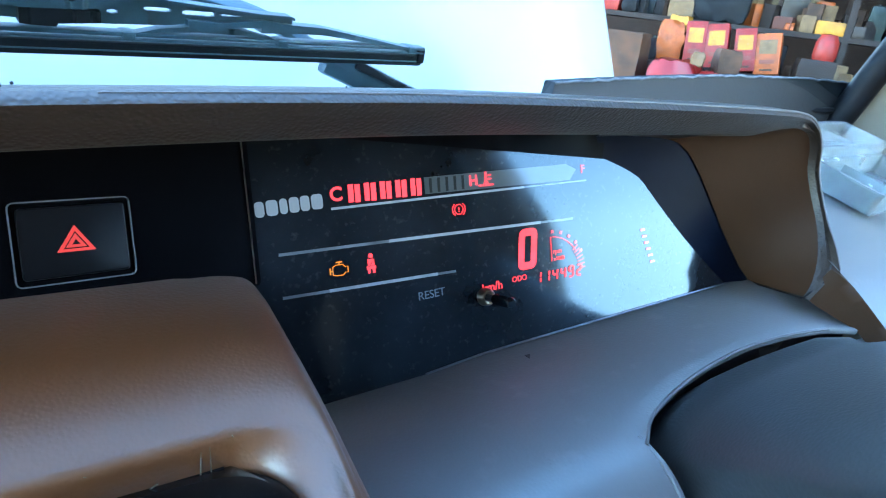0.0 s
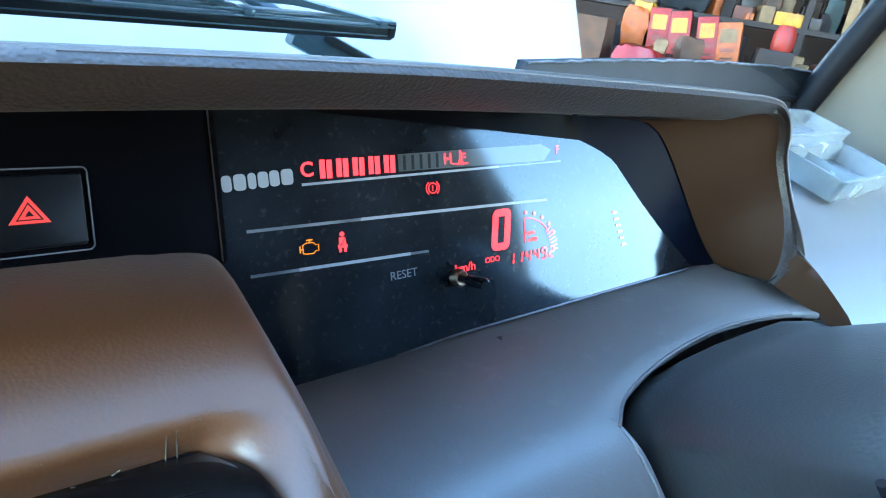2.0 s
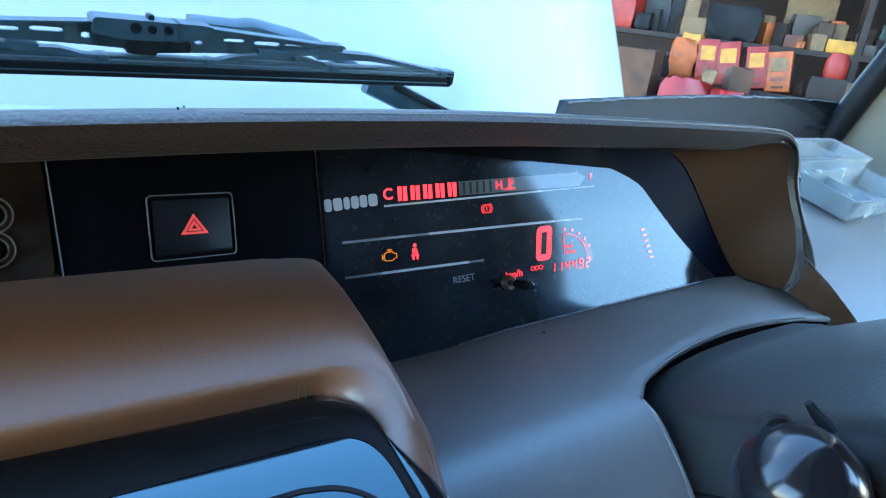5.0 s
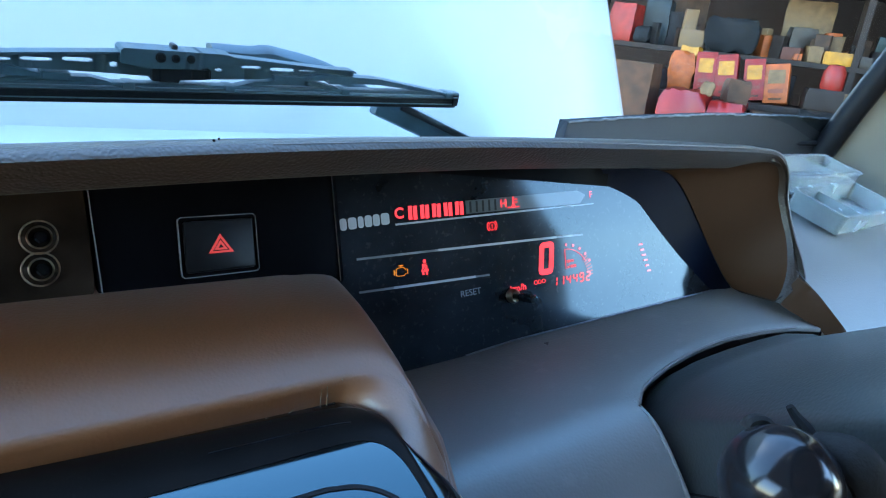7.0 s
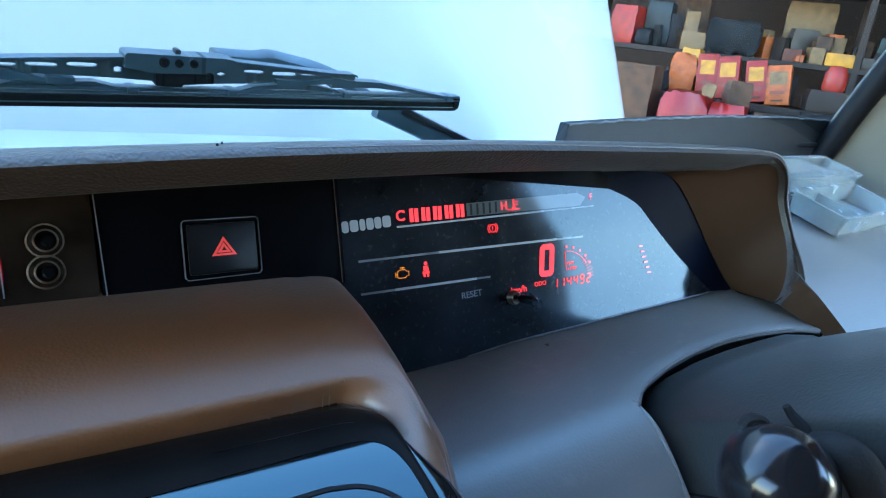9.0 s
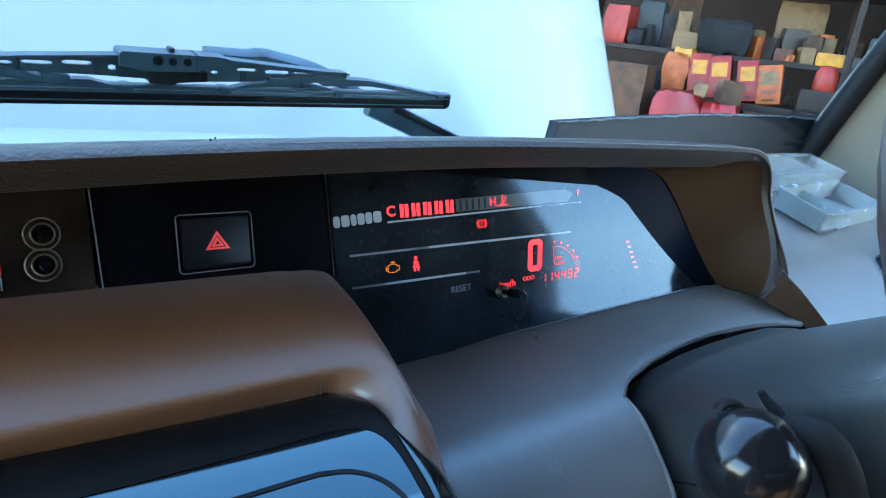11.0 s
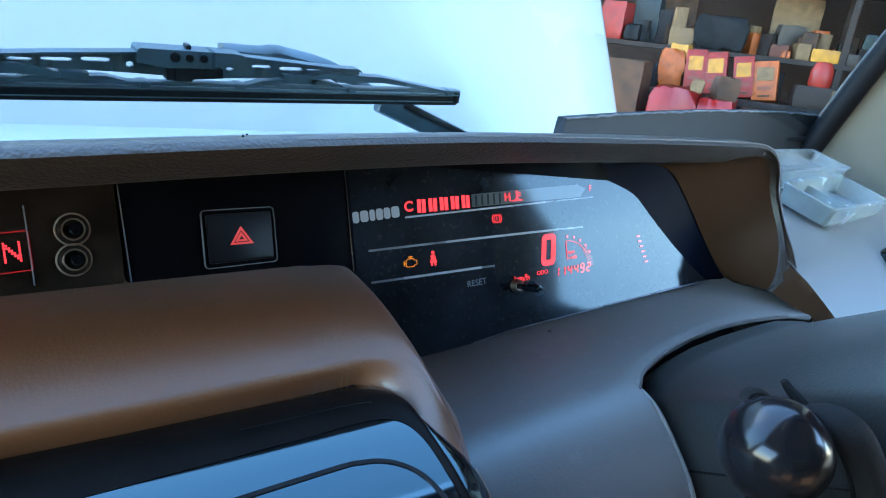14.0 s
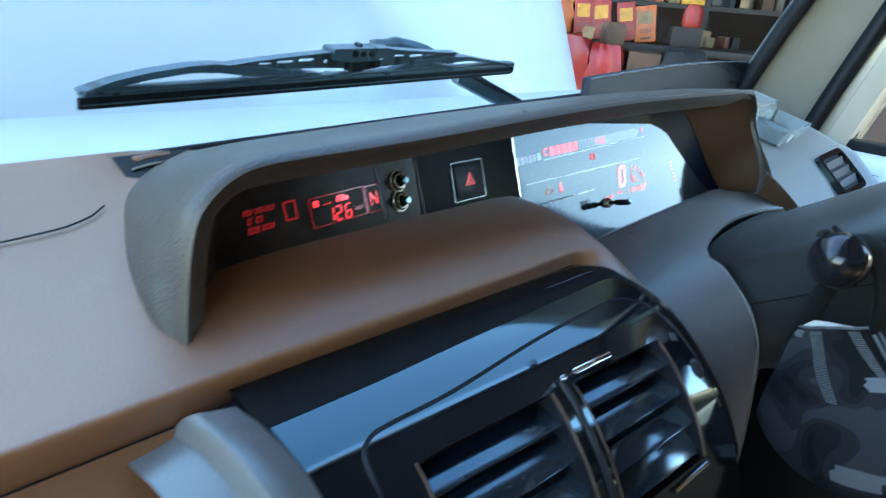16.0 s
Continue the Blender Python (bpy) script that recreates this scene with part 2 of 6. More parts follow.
def box(sx, sy, sz, m=None, w=0.0, seg=2):
    """A bevelled block, its base centre at the origin of m."""
    bm = bmesh.new()
    bmesh.ops.create_cube(bm, size=1)
    bmesh.ops.transform(bm, matrix=Matrix.Translation((0, 0, sz / 2)) @ Matrix.Diagonal((sx, sy, sz, 1)), verts=bm.verts)
    bev(bm, w, seg)
    if m is not None:
        bmesh.ops.transform(bm, matrix=m, verts=bm.verts)
    return bm


def beam(a, b, wx, wy, w=0.0, up=(0, 0, 1)):
    """A block from a to b, wx across and wy in depth."""
    a, b = Vector(a), Vector(b)
    z = (b - a).normalized()
    x = Vector(up).cross(z)
    if x.length < 1e-4:
        x = Vector((1, 0, 0))
    x.normalize()
    y = z.cross(x)
    m = Matrix.Translation(a) @ Matrix((x, y, z)).transposed().to_4x4()
    return box(wx, wy, (b - a).length, m, w)


def spline(pts, n=8):
    """Catmull-Rom through pts."""
    pts = [Vector(p) for p in pts]
    q = [2 * pts[0] - pts[1]] + pts + [2 * pts[-1] - pts[-2]]
    out = []
    for i in range(1, len(q) - 2):
        p0, p1, p2, p3 = q[i - 1:i + 3]
        for k in range(n):
            t = k / n
            out.append(0.5 * ((2 * p1) + (p2 - p0) * t + (2 * p0 - 5 * p1 + 4 * p2 - p3) * t * t + (3 * p1 - p0 - 3 * p2 + p3) * t ** 3))
    out.append(pts[-1])
    return out


def tube(pts, r, sides=12, n=6, r_end=None, flat=1.0, closed=False):
    path = spline(pts, n) if n > 1 else [Vector(p) for p in pts]
    bm = bmesh.new()
    rings = []
    side = None
    for i, p in enumerate(path):
        d = (path[min(i + 1, len(path) - 1)] - path[max(i - 1, 0)]).normalized()
        if side is None:
            side = d.orthogonal().normalized()
        side = (side - d * side.dot(d)).normalized()
        up = d.cross(side)
        f = i / max(1, len(path) - 1)
        rr = r if r_end is None else r + (r_end - r) * f
        rings.append([bm.verts.new(p + side * math.cos(a) * rr + up * math.sin(a) * rr * flat)
                      for a in (2 * math.pi * k / sides for k in range(sides))])
    for a, b in zip(rings, rings[1:]):
        for k in range(sides):
            bm.faces.new((a[k], a[(k + 1) % sides], b[(k + 1) % sides], b[k]))
    bm.faces.new(rings[0][::-1])
    bm.faces.new(rings[-1])
    return bm


def grid(rows, thick=0.0, down=None):
    """A sheet through rows of points, thickened along down or its normals."""
    bm = bmesh.new()
    vs = [[bm.verts.new(p) for p in r] for r in rows]
    for a, b in zip(vs, vs[1:]):
        for k in range(len(a) - 1):
            bm.faces.new((a[k], a[k + 1], b[k + 1], b[k]))
    if thick:
        d = Vector(down)
        lo = [[bm.verts.new(Vector(p) + d * thick) for p in r] for r in rows]
        for a, b in zip(lo, lo[1:]):
            for k in range(len(a) - 1):
                bm.faces.new((a[k], b[k], b[k + 1], a[k + 1]))
        n, w = len(vs), len(vs[0])
        rim = [(i, 0) for i in range(n)] + [(n - 1, k) for k in range(1, w)] + [(i, w - 1) for i in range(n - 2, -1, -1)] + [(0, k) for k in range(w - 2, 0, -1)]
        for (i, k), (j, q) in zip(rim, rim[1:] + rim[:1]):
            bm.faces.new((vs[i][k], vs[j][q], lo[j][q], lo[i][k]))
    return bm


def plate(outline, thick, m, w=0.0):
    """A flat shape in m's xy plane, raised by thick along z."""
    bm = bmesh.new()
    f = bm.faces.new([bm.verts.new((x, y, 0)) for x, y in outline])
    up = bmesh.ops.extrude_face_region(bm, geom=[f])
    bmesh.ops.translate(bm, vec=(0, 0, thick), verts=[v for v in up["geom"] if isinstance(v, bmesh.types.BMVert)])
    bev(bm, w, 2)
    bmesh.ops.transform(bm, matrix=m, verts=bm.verts)
    return bm


def rounded(w, h, r, n=5):
    out = []
    for cx, cy, a0 in ((w / 2 - r, h / 2 - r, 0), (-w / 2 + r, h / 2 - r, 90), (-w / 2 + r, -h / 2 + r, 180), (w / 2 - r, -h / 2 + r, 270)):
        out += [(cx + r * math.cos(radians(a0 + 90 * k / n)), cy + r * math.sin(radians(a0 + 90 * k / n))) for k in range(n + 1)]
    return out


def ring(w, h, r, width, thick, m):
    """A rounded rectangular frame in m's xy plane."""
    bm = bmesh.new()
    o, i = rounded(w, h, r), rounded(w - 2 * width, h - 2 * width, max(r - width, 0.0003))
    n = len(o)
    vo, vi = [bm.verts.new((x, y, thick)) for x, y in o], [bm.verts.new((x, y, thick)) for x, y in i]
    wo, wi = [bm.verts.new((x, y, 0)) for x, y in o], [bm.verts.new((x, y, 0)) for x, y in i]
    for k in range(n):
        j = (k + 1) % n
        bm.faces.new((vo[k], vo[j], vi[j], vi[k]))
        bm.faces.new((wo[k], wo[j], vo[j], vo[k]))
        bm.faces.new((vi[k], vi[j], wi[j], wi[k]))
    bmesh.ops.transform(bm, matrix=m, verts=bm.verts)
    return bm


def disc(r, thick, m, sides=24, w=0.0, hole=0.0):
    if hole:
        return lathe([(hole, 0), (hole, thick), (r, thick), (r, 0)], m, sides)
    return plate([(r * math.cos(2 * math.pi * k / sides), r * math.sin(2 * math.pi * k / sides)) for k in range(sides)], thick, m, w)


def lathe(profile, m, sides=24):
    bm = bmesh.new()
    rings = [[bm.verts.new((r * math.cos(2 * math.pi * k / sides), r * math.sin(2 * math.pi * k / sides), z)) for k in range(sides)] for r, z in profile]
    for a, b in zip(rings, rings[1:]):
        for k in range(sides):
            bm.faces.new((a[k], a[(k + 1) % sides], b[(k + 1) % sides], b[k]))
    for r0 in (rings[0], rings[-1]):
        if (r0[0].co - r0[sides // 2].co).length > 1e-5:
            bm.faces.new(r0)
    bmesh.ops.remove_doubles(bm, verts=bm.verts, dist=1e-6)
    bmesh.ops.transform(bm, matrix=m, verts=bm.verts)
    return bm


def words(name, body, size, m, material, parent, bold=0.0, shear=0.0):
    """Raised print in the built-in font, centred on m's origin."""
    cu = bpy.data.curves.new(name, "FONT")
    cu.body, cu.size, cu.align_x, cu.align_y, cu.extrude, cu.offset, cu.shear = body, size, "CENTER", "CENTER", 0.00008, bold, shear
    tmp = bpy.data.objects.new(name, cu)
    me = bpy.data.meshes.new_from_object(tmp)
    bpy.data.objects.remove(tmp)
    me.transform(m)
    me.materials.append(material)
    ob = new(name, me)
    ob.parent = parent
    return ob


def join(*bms):
    out = bmesh.new()
    for b in bms:
        me = bpy.data.meshes.new("part")
        b.to_mesh(me)
        b.free()
        out.from_mesh(me)
        bpy.data.meshes.remove(me)
    return out


def on_plane(c, x, z, slope=0.0, off=0.0):
    """A pose on the upright panel y = c0 x + c1 z + c2: its z axis faces the cabin, its x axis runs along the panel."""
    n = Vector((c[0], -1, c[1])).normalized()
    p = Vector((x, c[0] * x + c[1] * z + c[2], z)) + n * off
    ax = Vector((1, c[0] + c[1] * slope, slope)).normalized()
    ay = n.cross(ax)
    return Matrix.Translation(p) @ Matrix((ax, ay, n)).transposed().to_4x4()


PA = (0.145, 0.333, -0.144)     # display and switch panel
PB = (-0.049, 0.314, -0.095)    # instrument panel


def at_a(x, z, slope=0.0, off=0.0):
    return on_plane(PA, x, z, slope, off)


def at_b(x, z, slope=0.055, off=0.0):
    return on_plane(PB, x, z, slope, off + 1.2 * max(0.0, 1.300 - z) ** 2)     # dished at its foot


def flat_b(x, z, off=0.0):
    return on_plane(PB, x, z, 0.0, off)


# ---- outdoors ----
def build_outdoors():
    bm = bmesh.new()
    bmesh.ops.create_grid(bm, x_segments=60, y_segments=60, size=150)
    for v in bm.verts:
        r = math.hypot(v.co.x, v.co.y)
        v.co.z = noise.noise(v.co * 0.35) * 0.03 * min(1, r / 6)
    g = part("ground", bm, M_GROUND)
    tagged(g, "dusty brown trodden earth ground around the parked car", "ground", kind="structure")


build_outdoors()

SHOP = Matrix.Translation((3.0, 1.95, 0)) @ Matrix.Rotation(math.atan2(-0.84, 0.54), 4, "Z")   # x along the counter, y away from the car


def shop_at(u, d, z, rz=0.0):
    return SHOP @ pose(u, d, z, 0, 0, rz)


def build_shop():
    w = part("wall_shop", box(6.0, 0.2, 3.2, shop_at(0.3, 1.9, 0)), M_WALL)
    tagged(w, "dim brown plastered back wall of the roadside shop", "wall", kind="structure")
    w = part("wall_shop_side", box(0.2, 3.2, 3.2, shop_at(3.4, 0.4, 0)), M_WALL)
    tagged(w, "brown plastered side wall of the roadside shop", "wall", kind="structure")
    # unseen slab, added to shade the goods and cut the console's sky reflection
    c = part("shade_slab_shop", box(6.4, 3.7, 0.14, shop_at(0.3, 0.55, 3.2)), M_WALL)
    tagged(c, "unseen slab added over the shop front for shade", "ceiling", kind="structure")
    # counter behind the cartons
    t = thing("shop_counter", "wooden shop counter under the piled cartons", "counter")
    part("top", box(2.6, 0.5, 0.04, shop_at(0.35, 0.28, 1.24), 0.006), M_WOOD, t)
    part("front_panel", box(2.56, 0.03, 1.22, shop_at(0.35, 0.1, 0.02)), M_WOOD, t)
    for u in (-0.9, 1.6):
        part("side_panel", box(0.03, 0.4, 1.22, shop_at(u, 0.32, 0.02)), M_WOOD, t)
    # cartons on the counter
    for i, (u, z, width, high, col, tilt) in enumerate(((-0.350, 1.30, 0.098, 0.205, M_BOXRED, 3), (-0.240, 1.29, 0.105, 0.205, M_BOXRED, -4), (-0.110, 1.283, 0.095, 0.200, M_BOXRED, 2), (-0.005, 1.282, 0.110, 0.190, M_BOXORANGE, -6))):
        b = thing("carton", "upright orange carton with a pale label" if col is M_BOXORANGE else "upright red carton with a yellow label on its front", "box", "cartons on the shop counter")
        m = shop_at(u, 0.16, 1.281, tilt) @ pose(0, 0, 0, -9, 0, 0) @ pose(0, 0, 0, 0, -9 if i else -5, 0)
        part("carton_body", box(width, 0.09, high, m, 0.003), col, b)
        part("label_panel", box(width * 0.70, 0.003, high * 0.34, m @ pose(0, -0.0465, high * 0.50)), M_YELLOW if col is M_BOXRED else M_PALE, b, "yellow printed panel" if col is M_BOXRED else "pale printed panel")
        part("print_bar", box(width * 0.6, 0.003, high * 0.09, m @ pose(0, -0.0465, high * 0.26)), M_PINK, b)
        part("print_bar", box(width * 0.5, 0.003, high * 0.05, m @ pose(0, -0.0465, high * 0.08)), M_TAN, b)
        part("flap", box(width * 0.98, 0.04, 0.002, m @ pose(0, -0.02, high + 0.001, 10)), col, b)

    def crumple(nm, lab, cat, u, d, z, wd, dp, hg, mt, rough, seed, rz=0.0):
        """A soft or knocked-about block: rounded, creased and slumped."""
        bm = bmesh.new()
        bmesh.ops.create_cube(bm, size=1)
        bmesh.ops.subdivide_edges(bm, edges=bm.edges, cuts=9, use_grid_fill=True)
        for v in bm.verts:
            k = 1 - rough * 4 * (abs(2 * v.co.z) ** 4) * 0.5
            v.co = Vector((v.co.x * wd * k, v.co.y * dp * k, (v.co.z + 0.5) * hg))
            v.co += (noise.noise_vector(v.co * 8 + Vector((seed, 0, 0))) * 1.0 + noise.noise_vector(v.co * 30 + Vector((0, seed, 0))) * 0.8) * rough * min(wd, hg, 0.3)
            v.co.z = max(v.co.z, 0)
        bmesh.ops.transform(bm, matrix=shop_at(u, d, z, rz), verts=bm.verts)
        tagged(part(nm, bm, mt, angle=60), lab, cat)
    crumple("sack", "glossy red plastic sack slumped before the counter", "sack", -0.385, -0.12, 0.80, 0.22, 0.3, 0.50, M_REDCLOTH, 0.09, 1.0)
    crumple("sack", "second red plastic sack, creased and faded", "sack", -0.195, -0.13, 0.80, 0.17, 0.28, 0.475, M_REDCLOTH, 0.10, 4.0)
    crumple("carton", "worn brown carton standing before the counter", "box", -0.015, -0.12, 0.80, 0.16, 0.26, 0.45, M_TAN, 0.03, 7.0, 5)
    crumple("sack", "dark sack standing before the counter", "sack", 0.19, -0.12, 0.80, 0.22, 0.3, 0.47, M_DARKCLOTH, 0.09, 9.0)
    crumple("carton", "tall plain tan carton on the bench", "box", -0.655, -0.06, 0.80, 0.20, 0.2, 0.60, M_TAN, 0.02, 12.0, -4)
    crumple("plastic_bag", "crumpled white plastic bag on the red sacks", "plastic bag", -0.30, -0.16, 1.283, 0.06, 0.06, 0.07, M_PALE, 0.16, 15.0)
    crumple("packet", "tan paper packet lying on the red sacks", "packet", -0.18, -0.10, 1.265, 0.10, 0.09, 0.11, M_TAN, 0.07, 17.0, 20)
    st = thing("bench", "low wooden bench carrying sacks in front of the counter", "bench")
    part("top", box(1.5, 0.4, 0.04, shop_at(-0.15, -0.12, 0.76), 0.005), M_WOOD, st)
    for u in (-0.8, 0.5):
        for d in (-0.28, 0.04):
            part("leg", box(0.05, 0.05, 0.757, shop_at(u, d, 0.003)), M_WOOD, st)
    # goods on the counter and on the lower rack board
    crumple("packet", "orange and yellow packets heaped together", "packet", -0.485, 0.19, 1.281, 0.12, 0.12, 0.20, M_BOXORANGE, 0.10, 21.0, 12)
    crumple("packet", "mottled yellow paper packet on the heap", "packet", -0.465, 0.31, 1.281, 0.10, 0.08, 0.23, M_YELLOW, 0.07, 23.0, -15)
    crumple("bundle", "dark bundle of cloth beside the packets", "bundle", -0.57, 0.20, 1.281, 0.08, 0.12, 0.10, M_DARKCLOTH, 0.12, 25.0)
    crumple("carton", "worn brown carton under the lantern", "box", 0.19, 0.16, 1.281, 0.16, 0.14, 0.10, M_WOOD, 0.03, 27.0, 6)
    b = part("lantern", lathe([(0, 0), (0.045, 0), (0.052, 0.02), (0.050, 0.08), (0.034, 0.115), (0.0, 0.12)], shop_at(0.215, 0.16, 1.381), 16), M_BOXRED)
    tagged(b, "round red plastic lantern on a brown carton", "lantern")
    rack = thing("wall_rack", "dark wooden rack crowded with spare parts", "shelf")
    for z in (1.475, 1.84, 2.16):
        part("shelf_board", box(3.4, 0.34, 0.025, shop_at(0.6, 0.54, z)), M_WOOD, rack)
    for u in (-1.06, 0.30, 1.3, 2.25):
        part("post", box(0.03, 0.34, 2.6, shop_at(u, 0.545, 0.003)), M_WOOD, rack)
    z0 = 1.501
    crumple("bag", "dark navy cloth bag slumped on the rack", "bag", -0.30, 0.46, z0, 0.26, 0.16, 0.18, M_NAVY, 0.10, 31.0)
    crumple("carton", "pale cardboard box on the rack", "box", -0.50, 0.44, z0, 0.125, 0.12, 0.095, M_PALE, 0.02, 33.0, 8)
    crumple("carton", "pinkish worn small box on the rack", "box", 0.012, 0.43, z0, 0.088, 0.10, 0.062, M_PINKCARD, 0.03, 35.0, -10)
    crumple("carton", "small beige cardboard box on the rack", "box", 0.105, 0.43, z0, 0.066, 0.10, 0.078, M_PALE, 0.03, 37.0, 14)
    crumple("carton", "long yellow carton lying on the rack", "box", 0.232, 0.44, z0, 0.160, 0.10, 0.062, M_YELLOW, 0.02, 39.0, 4)
    crumple("carton", "small grey-white box on the rack", "box", 0.345, 0.46, z0, 0.05, 0.08, 0.055, M_STEEL, 0.03, 41.0, 4)
    crumple("cardboard", "large beige flattened cardboard leaning on the rack wall", "cardboard", 0.05, 0.64, z0, 0.24, 0.025, 0.31, M_PALE, 0.02, 43.0)
    crumple("carton", "grey metal tin on stacked packets", "tin", 0.035, 0.56, z0, 0.13, 0.08, 0.17, M_STEEL, 0.05, 45.0, 20)
    crumple("carton", "red and tan carton on the rack", "box", -0.87, 0.46, z0, 0.14, 0.14, 0.20, M_BOXRED, 0.04, 47.0, -12)
    crumple("can", "blue metal can on the rack", "can", -0.715, 0.56, z0, 0.14, 0.12, 0.24, M_BLUE, 0.05, 49.0)
    crumple("bundle", "dark blue bundle on the rack", "bundle", -0.755, 0.42, z0, 0.08, 0.10, 0.09, M_NAVY, 0.12, 51.0)
    crumple("sheet", "plain tan board leaning behind the boxes", "board", -0.565, 0.66, z0, 0.19, 0.02, 0.30, M_TAN, 0.01, 53.0)
    crumple("can", "pale teal can on the rack", "can", 0.42, 0.55, z0, 0.08, 0.08, 0.16, M_TEAL, 0.04, 55.0)
    rnd = random.Random(8)
    bits = ((M_TAN, "small dusty brown packet in the shop clutter"), (M_DARKCLOTH, "small dark packet in the shop clutter"), (M_BOXORANGE, "small orange packet in the shop clutter"), (M_PINKCARD, "small faded red packet in the shop clutter"),
            (M_WOOD, "small dark wooden box in the shop clutter"), (M_PALE, "small pale packet in the shop clutter"), (M_DARKCLOTH, "small dark packet in the shop clutter"))
    for d0, d1, z, n in ((0.36, 0.45, 1.281, 26), (0.40, 0.64, 1.501, 34)):
        for k in range(n):
            m, lab = rnd.choice(bits)
            wd, hg = rnd.uniform(0.025, 0.075), rnd.uniform(0.03, 0.15 if z < 1.4 else 0.20)
            u = -0.95 + 1.45 * (k + rnd.random()) / n
            bm = box(wd, rnd.uniform(0.03, 0.07), hg, None, 0.003, 1)
            for v in bm.verts:
                v.co += noise.noise_vector(v.co * 30 + Vector((k, 0, z))) * 0.005
                v.co.z = max(v.co.z, 0.0)
            bmesh.ops.transform(bm, matrix=shop_at(u, rnd.uniform(d0, d1), z, rnd.uniform(-40, 40)), verts=bm.verts)
            tagged(part("packet", bm, m), lab, "packet", "small clutter in the shop")
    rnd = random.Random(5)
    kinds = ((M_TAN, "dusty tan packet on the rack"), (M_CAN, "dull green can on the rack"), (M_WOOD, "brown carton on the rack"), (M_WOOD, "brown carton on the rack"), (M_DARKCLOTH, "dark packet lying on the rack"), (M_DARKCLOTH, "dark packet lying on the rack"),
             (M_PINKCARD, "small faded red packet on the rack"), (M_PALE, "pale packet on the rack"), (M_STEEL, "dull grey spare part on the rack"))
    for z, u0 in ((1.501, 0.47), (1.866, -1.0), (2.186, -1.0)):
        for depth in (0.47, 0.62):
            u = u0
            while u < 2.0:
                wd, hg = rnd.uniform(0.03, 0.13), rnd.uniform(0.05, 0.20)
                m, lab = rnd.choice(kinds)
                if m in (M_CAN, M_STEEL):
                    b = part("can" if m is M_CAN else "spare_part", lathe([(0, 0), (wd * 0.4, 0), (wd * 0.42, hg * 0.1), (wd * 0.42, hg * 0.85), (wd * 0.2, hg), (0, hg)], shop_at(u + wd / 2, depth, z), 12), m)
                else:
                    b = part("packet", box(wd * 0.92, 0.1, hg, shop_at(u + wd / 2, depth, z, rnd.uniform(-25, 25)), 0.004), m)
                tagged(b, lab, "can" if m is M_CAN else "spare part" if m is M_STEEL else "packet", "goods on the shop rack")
                u += wd + rnd.uniform(0.0, 0.04)


build_shop()


# ---- the car ----
SLOPE_G = -0.37         # windshield rake, y per z


def rake(z):
    return SLOPE_G * z - 0.40 * z * z


def glass_base(x):
    return Vector((x, 0.430 + 0.045 * x, 1.325 + 0.038 * x))


def build_windshield():
    rows = []
    for z in np.linspace(0, 0.52, 12):
        rows.append([glass_base(x) + Vector((0, rake(z) - 0.05 * (x / 0.75) ** 4, z)) for x in np.linspace(-0.74, 0.74, 25)])
    g = part("windshield", grid(rows, 0.005, (0, 1, 0)), M_GLASS)
    tagged(g, "clear greenish laminated windshield glass", "windshield")
    g.visible_shadow = False
    seal = thing("windshield_seal", "black rubber seal round the windshield", "seal")
    part("bottom_seal", tube([glass_base(x) + Vector((0, -0.001 - 0.05 * (x / 0.75) ** 4, 0.000)) for x in np.linspace(-0.74, 0.74, 11)], 0.0035, 8, 3), M_RUBBER, seal)
    for s in (-1, 1):
        b = glass_base(0.745 * s) + Vector((0, -0.05, 0))
        part("side_seal", tube([b + Vector((0.05 * s * z, rake(z) - 0.004, z)) for z in (-0.02, 0.05, 0.12, 0.22, 0.36, 0.52)], 0.0135, 10, 4), M_RUBBER, seal)
    b0, b1 = glass_base(-0.76) + Vector((0, -0.05 + rake(0.52), 0.52)), glass_base(0.76) + Vector((0, -0.05 + rake(0.52), 0.52))
    part("top_seal", beam(b0, b1, 0.03, 0.02, 0.004), M_RUBBER, seal)


build_windshield()


car = thing("car", "white boxy car with a cream-trimmed cabin and raised bonnet", "car")


